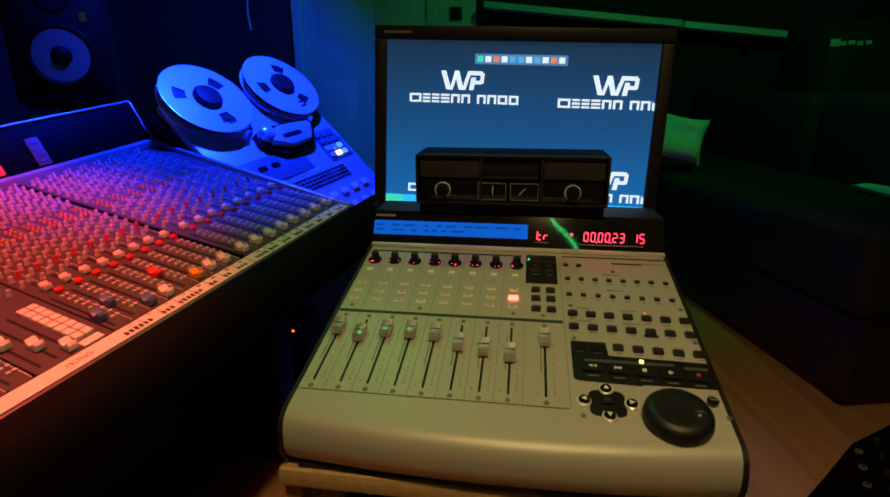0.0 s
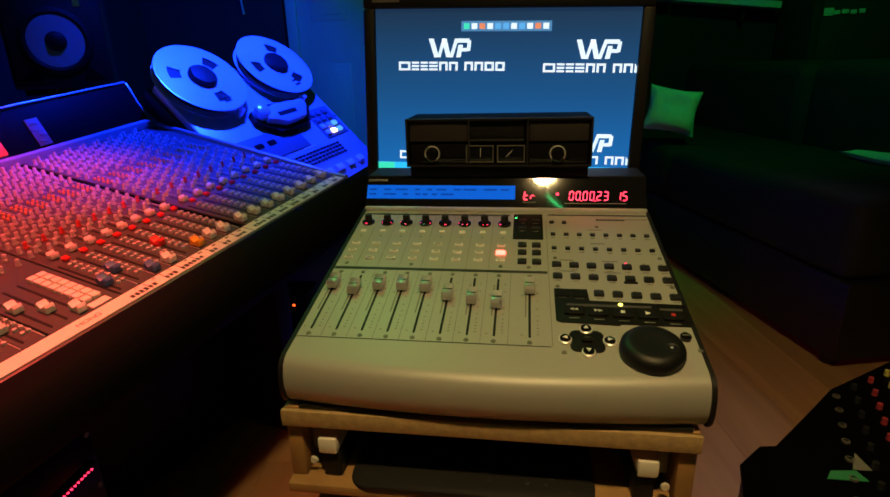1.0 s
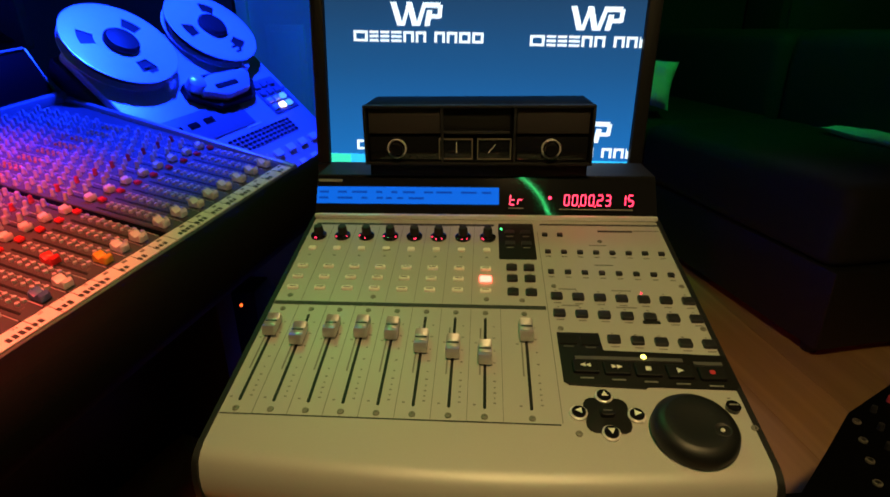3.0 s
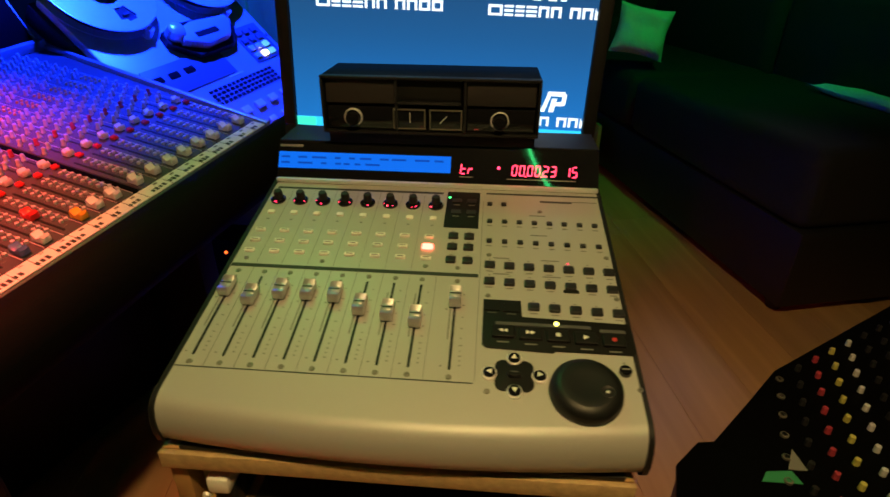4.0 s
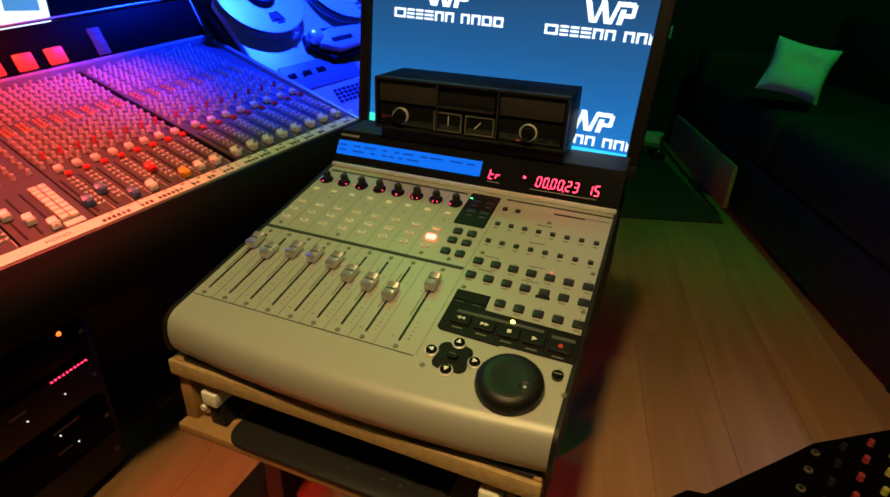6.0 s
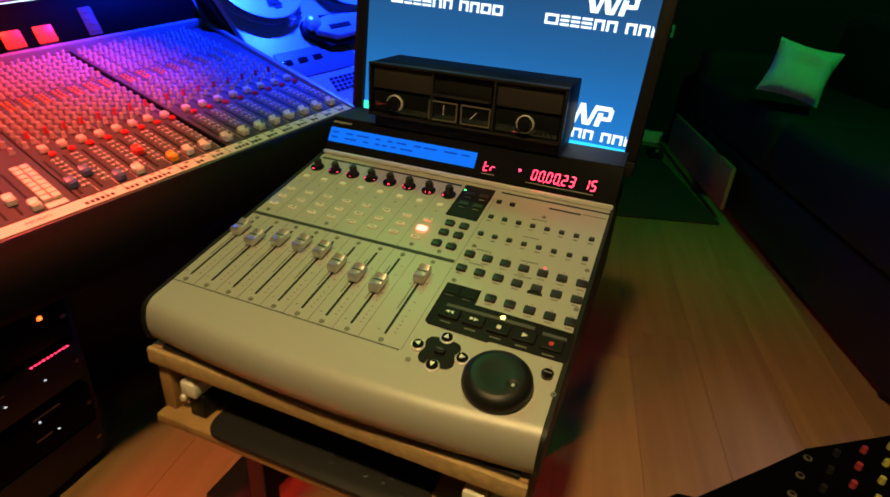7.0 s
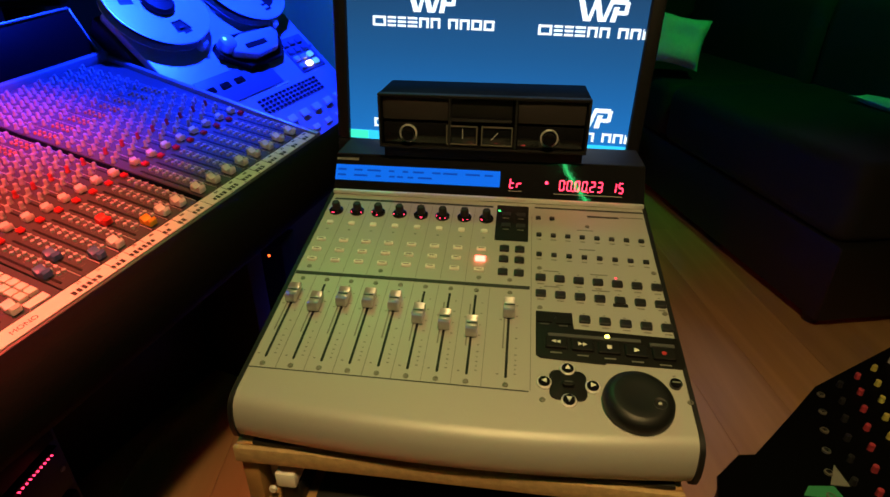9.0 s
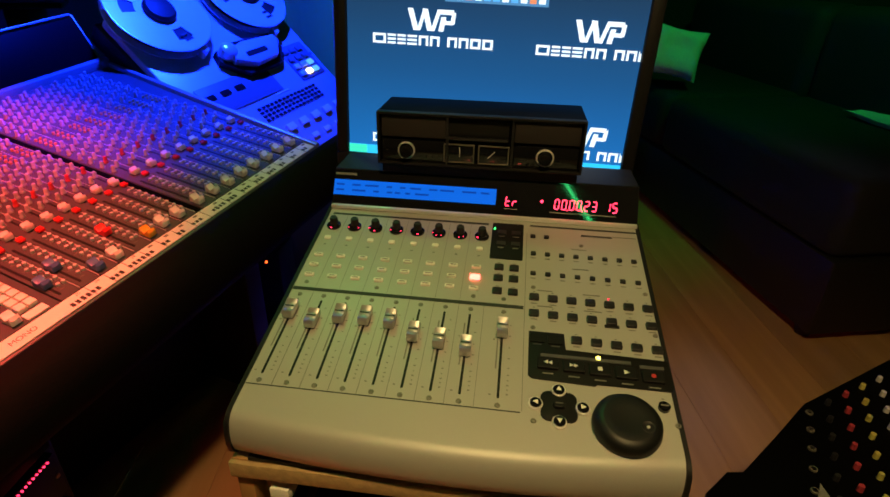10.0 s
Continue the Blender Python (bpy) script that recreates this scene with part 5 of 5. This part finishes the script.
part("guide_roller", lathe([(0, 0), (0.024, 0), (0.026, 0.006), (0.023, 0.012), (0.022, 0.044), (0.016, 0.050), (0, 0.052)], 32), CHROME, deck, "polished guide roller", m=TM @ at(-0.055, -0.152, 0.0))
part("guide_roller", lathe([(0, 0), (0.010, 0), (0.010, 0.03), (0, 0.032)], 20), CHROME, deck, m=TM @ at(-0.105, -0.122, 0.0))
part("guide_roller", lathe([(0, 0), (0.012, 0), (0.012, 0.03), (0, 0.032)], 20), CHROME, deck, m=TM @ at(0.155, -0.130, 0.0))
part("control_plate", box((0.180, -0.232, 0.002), (0.105, 0.118, 0.003), 0.001), DECKPLATE, deck, m=TM)
for i in range(3):
    for j in range(4):
        lit = (i, j) == (1, 0)
        part("deck_key", box((0.144 + 0.030 * i, -0.272 + 0.026 * j, 0.006), (0.021, 0.016, 0.008), 0.002), WARMLED if lit else (ICONBLUE if (i == 2 and j < 2) else BUTTONWHITE if j < 2 else DECKPLATE), deck, "lit key" if lit else "", m=TM)
part("counter_plate", box((-0.085, -0.248, 0.002), (0.25, 0.086, 0.003), 0.001), DECKPLATE, deck, "dark counter plate", m=TM)
for x in (-0.185, -0.135, -0.085):
    part("counter_window", box((x, -0.240, 0.005), (0.030, 0.016, 0.003), 0.001), GLASS, deck, m=TM)
part("printed_mark", box((0.030, -0.296, 0.0012), (0.054, 0.005, 0.0014)), BUTTONWHITE, deck, m=TM)
gm = shared("meter_cell", box((0, 0, 0.002), (0.0118, 0.0080, 0.003), 0.001), BLACK, False)
for i in range(15):
    for j in range(4):
        hang("meter_cell", gm, deck, TM @ at(-0.085 + 0.0165 * i, -0.353 + 0.0125 * j, 0.0))
for i in range(6):
    part("channel_key", box((-0.095 + 0.053 * i, -0.398, 0.006), (0.030, 0.022, 0.010), 0.002), BUTTONWHITE, deck, "pale lit key", m=TM)
for i in range(6):
    part("channel_key", box((-0.095 + 0.053 * i, -0.448, 0.004), (0.026, 0.016, 0.006), 0.002), BUTTONWHITE, deck, m=TM)
bolt_me = shared("deck_screw", lathe([(0, 0), (0.005, 0), (0.004, 0.002), (0, 0.0022)], 8), STEEL)
for x in (-0.245, 0.240):
    for y in (-0.02, -0.22, -0.45):
        hang("deck_screw", bolt_me, deck, TM @ at(x, y, 0.0))
single("hanging_cable", sweep([(-1.78, 3.52, 2.2), (-1.785, 3.51, 1.8), (-1.775, 3.51, 1.55), (-1.79, 3.515, 1.40), (-1.78, 3.52, 1.28)], 0.008), WHITEBLOCK, "white cable hanging on the dark wall", "cable")

# ---- small mixer beside the sofa ----
mix = thing("small_mixer", "black mixer with rows of yellow and red knobs on black legs", "mixer", at(0.95, 0.05, 0))
OUT = [(0.50, 0.0), (0.538, 0.137), (0.578, 0.178), (0.601, 0.178), (0.748, 0.340), (1.16, 0.63), (1.50, 0.36), (1.12, -0.46), (0.70, -0.36)]
part("case", extrude([(0.985 + (x - 0.985) * 0.99, 0.06 + (y - 0.06) * 0.99) for x, y in OUT][::-1], 0.085, at(0, 0, 0.285)), BLACK, mix)
part("panel", extrude(OUT[::-1], 0.006, at(0, 0, 0.3705), None, 0.002), METERBLACK, mix, "black knob panel")
mk = lathe([(0, 0), (0.0043, 0), (0.0038, 0.010), (0, 0.011)], 12)
mk_me = {"yellow_knob": shared("yellow_knob", mk.copy(), YELLOWKNOB), "red_knob": shared("red_knob", mk.copy(), PINKKNOB), "pale_knob": shared("pale_knob", mk.copy(), KNOBGREY), "grey_knob": shared("grey_knob", mk, BUTTONDARK)}
kring = shared("chrome_jack", lathe([(0.003, 0), (0.0055, 0), (0.0055, 0.003), (0.0035, 0.0034)], 10), STEEL)
along, across = Vector((0.356, 0.935, 0)), Vector((0.935, -0.356, 0))
for i, (off, nm) in enumerate(((0.584, "chrome_jack"), (0.611, "grey_knob"), (0.6385, "red_knob"), (0.6657, "yellow_knob"), (0.694, "pale_knob"), (0.722, "grey_knob"), (0.750, "grey_knob"), (0.778, "pale_knob"), (0.806, "red_knob"), (0.834, "yellow_knob"))):
    for j in range(11):
        p = across * off + along * (0.562 + 0.0375 * i - 0.0422 * j)
        hang(nm, kring if nm == "chrome_jack" else mk_me[nm], mix, at(p.x, p.y, 0.3765))
# flat green and grey patches on the panel
part("green_patch", extrude([(0, 0), (0.05, 0.0), (0.045, 0.02), (0.012, 0.016)], 0.001, at(0.638, 0.118, 0.3765)), GREENPATCH, mix, "green patch", smooth=False)
part("grey_patch", extrude([(0, 0), (0.024, 0.0), (0.02, 0.035)], 0.001, at(0.680, 0.140, 0.3765)), GREYPRINT, mix, smooth=False)
for x, y in ((0.72, 0.22), (1.18, 0.52), (1.10, -0.36), (0.74, -0.28)):
    part("leg", box((x, y, 0.1435), (0.035, 0.035, 0.286), 0.003), BLACK, mix)

# ---- glowing green cable under the ceiling behind the viewer ----
gc = single("green_neon_cable", sweep([(0.355, -0.80, 2.20), (0.370, -0.80, 2.16), (0.418, -0.80, 2.09), (0.455, -0.80, 2.01), (0.475, -0.80, 1.92), (0.525, -0.80, 1.80), (0.585, -0.80, 1.68)], 0.006), NEON, "glowing green cable hanging from the ceiling", "cable")
sweep_up = single("cable_hook", sweep([(0.355, -0.80, 2.20), (0.355, -0.80, TOP)], 0.004), BLACK, "black hook holding the glowing cable", "hook")

# ---- lamp bar added out of view as a holder for the red floor light ----
rl = thing("added_lamp_bar", "low black lamp bar with red light, added out of view", "lamp", at(-0.36, -0.66, 0))
RLM = look(RED2_AT, (0.0, 0.02, 0.0))
part("shade", lathe([(0.04, 0.0), (0.045, 0.0), (0.045, 0.05), (0.02, 0.07), (0, 0.07)], 24), BLACK, rl, m=RLM)
part("post", sweep([RLM @ Vector((0, 0, 0.06)), (-0.42, -0.74, 0.30), (-0.42, -0.74, 0.0)], 0.010), BLACK, rl)

# ---- ceiling lamps that make the coloured light; wall and floor-highlight ones are added ----
for pos, aim, mt, lab in ((BLUE_AT, BLUE_TO, ICONBLUE, "blue"), (WALL_AT, (-1.75, 2.5, 0.9), ICONBLUE, "blue"), (RED_AT, RED_TO, REDLED, "red"), (COOL_AT, (0.81, 0.60, 0.0), WHITELED, "added cool white"), (GREEN_AT, (0.75, 3.2, 0.9), GREENLED, "green"), (WARM_AT, WARM_TO, WARMLED, "warm"), (GREEN2_AT, (0.02, 0.18, 0.66), GREENLED, "green")):
    lm = look(pos, aim)
    lt = thing("spot_lamp", "small black ceiling spot lamp with %s light" % lab, "lamp", Matrix.Translation(pos))
    part("shade", lathe([(0.055, 0.0), (0.060, 0.0), (0.060, 0.05), (0.03, 0.07), (0, 0.07)], 24), BLACK, lt, m=lm)
    part("stem", sweep([lm @ Vector((0, 0, 0.07)), (pos[0], pos[1], TOP)], 0.010), BLACK, lt)
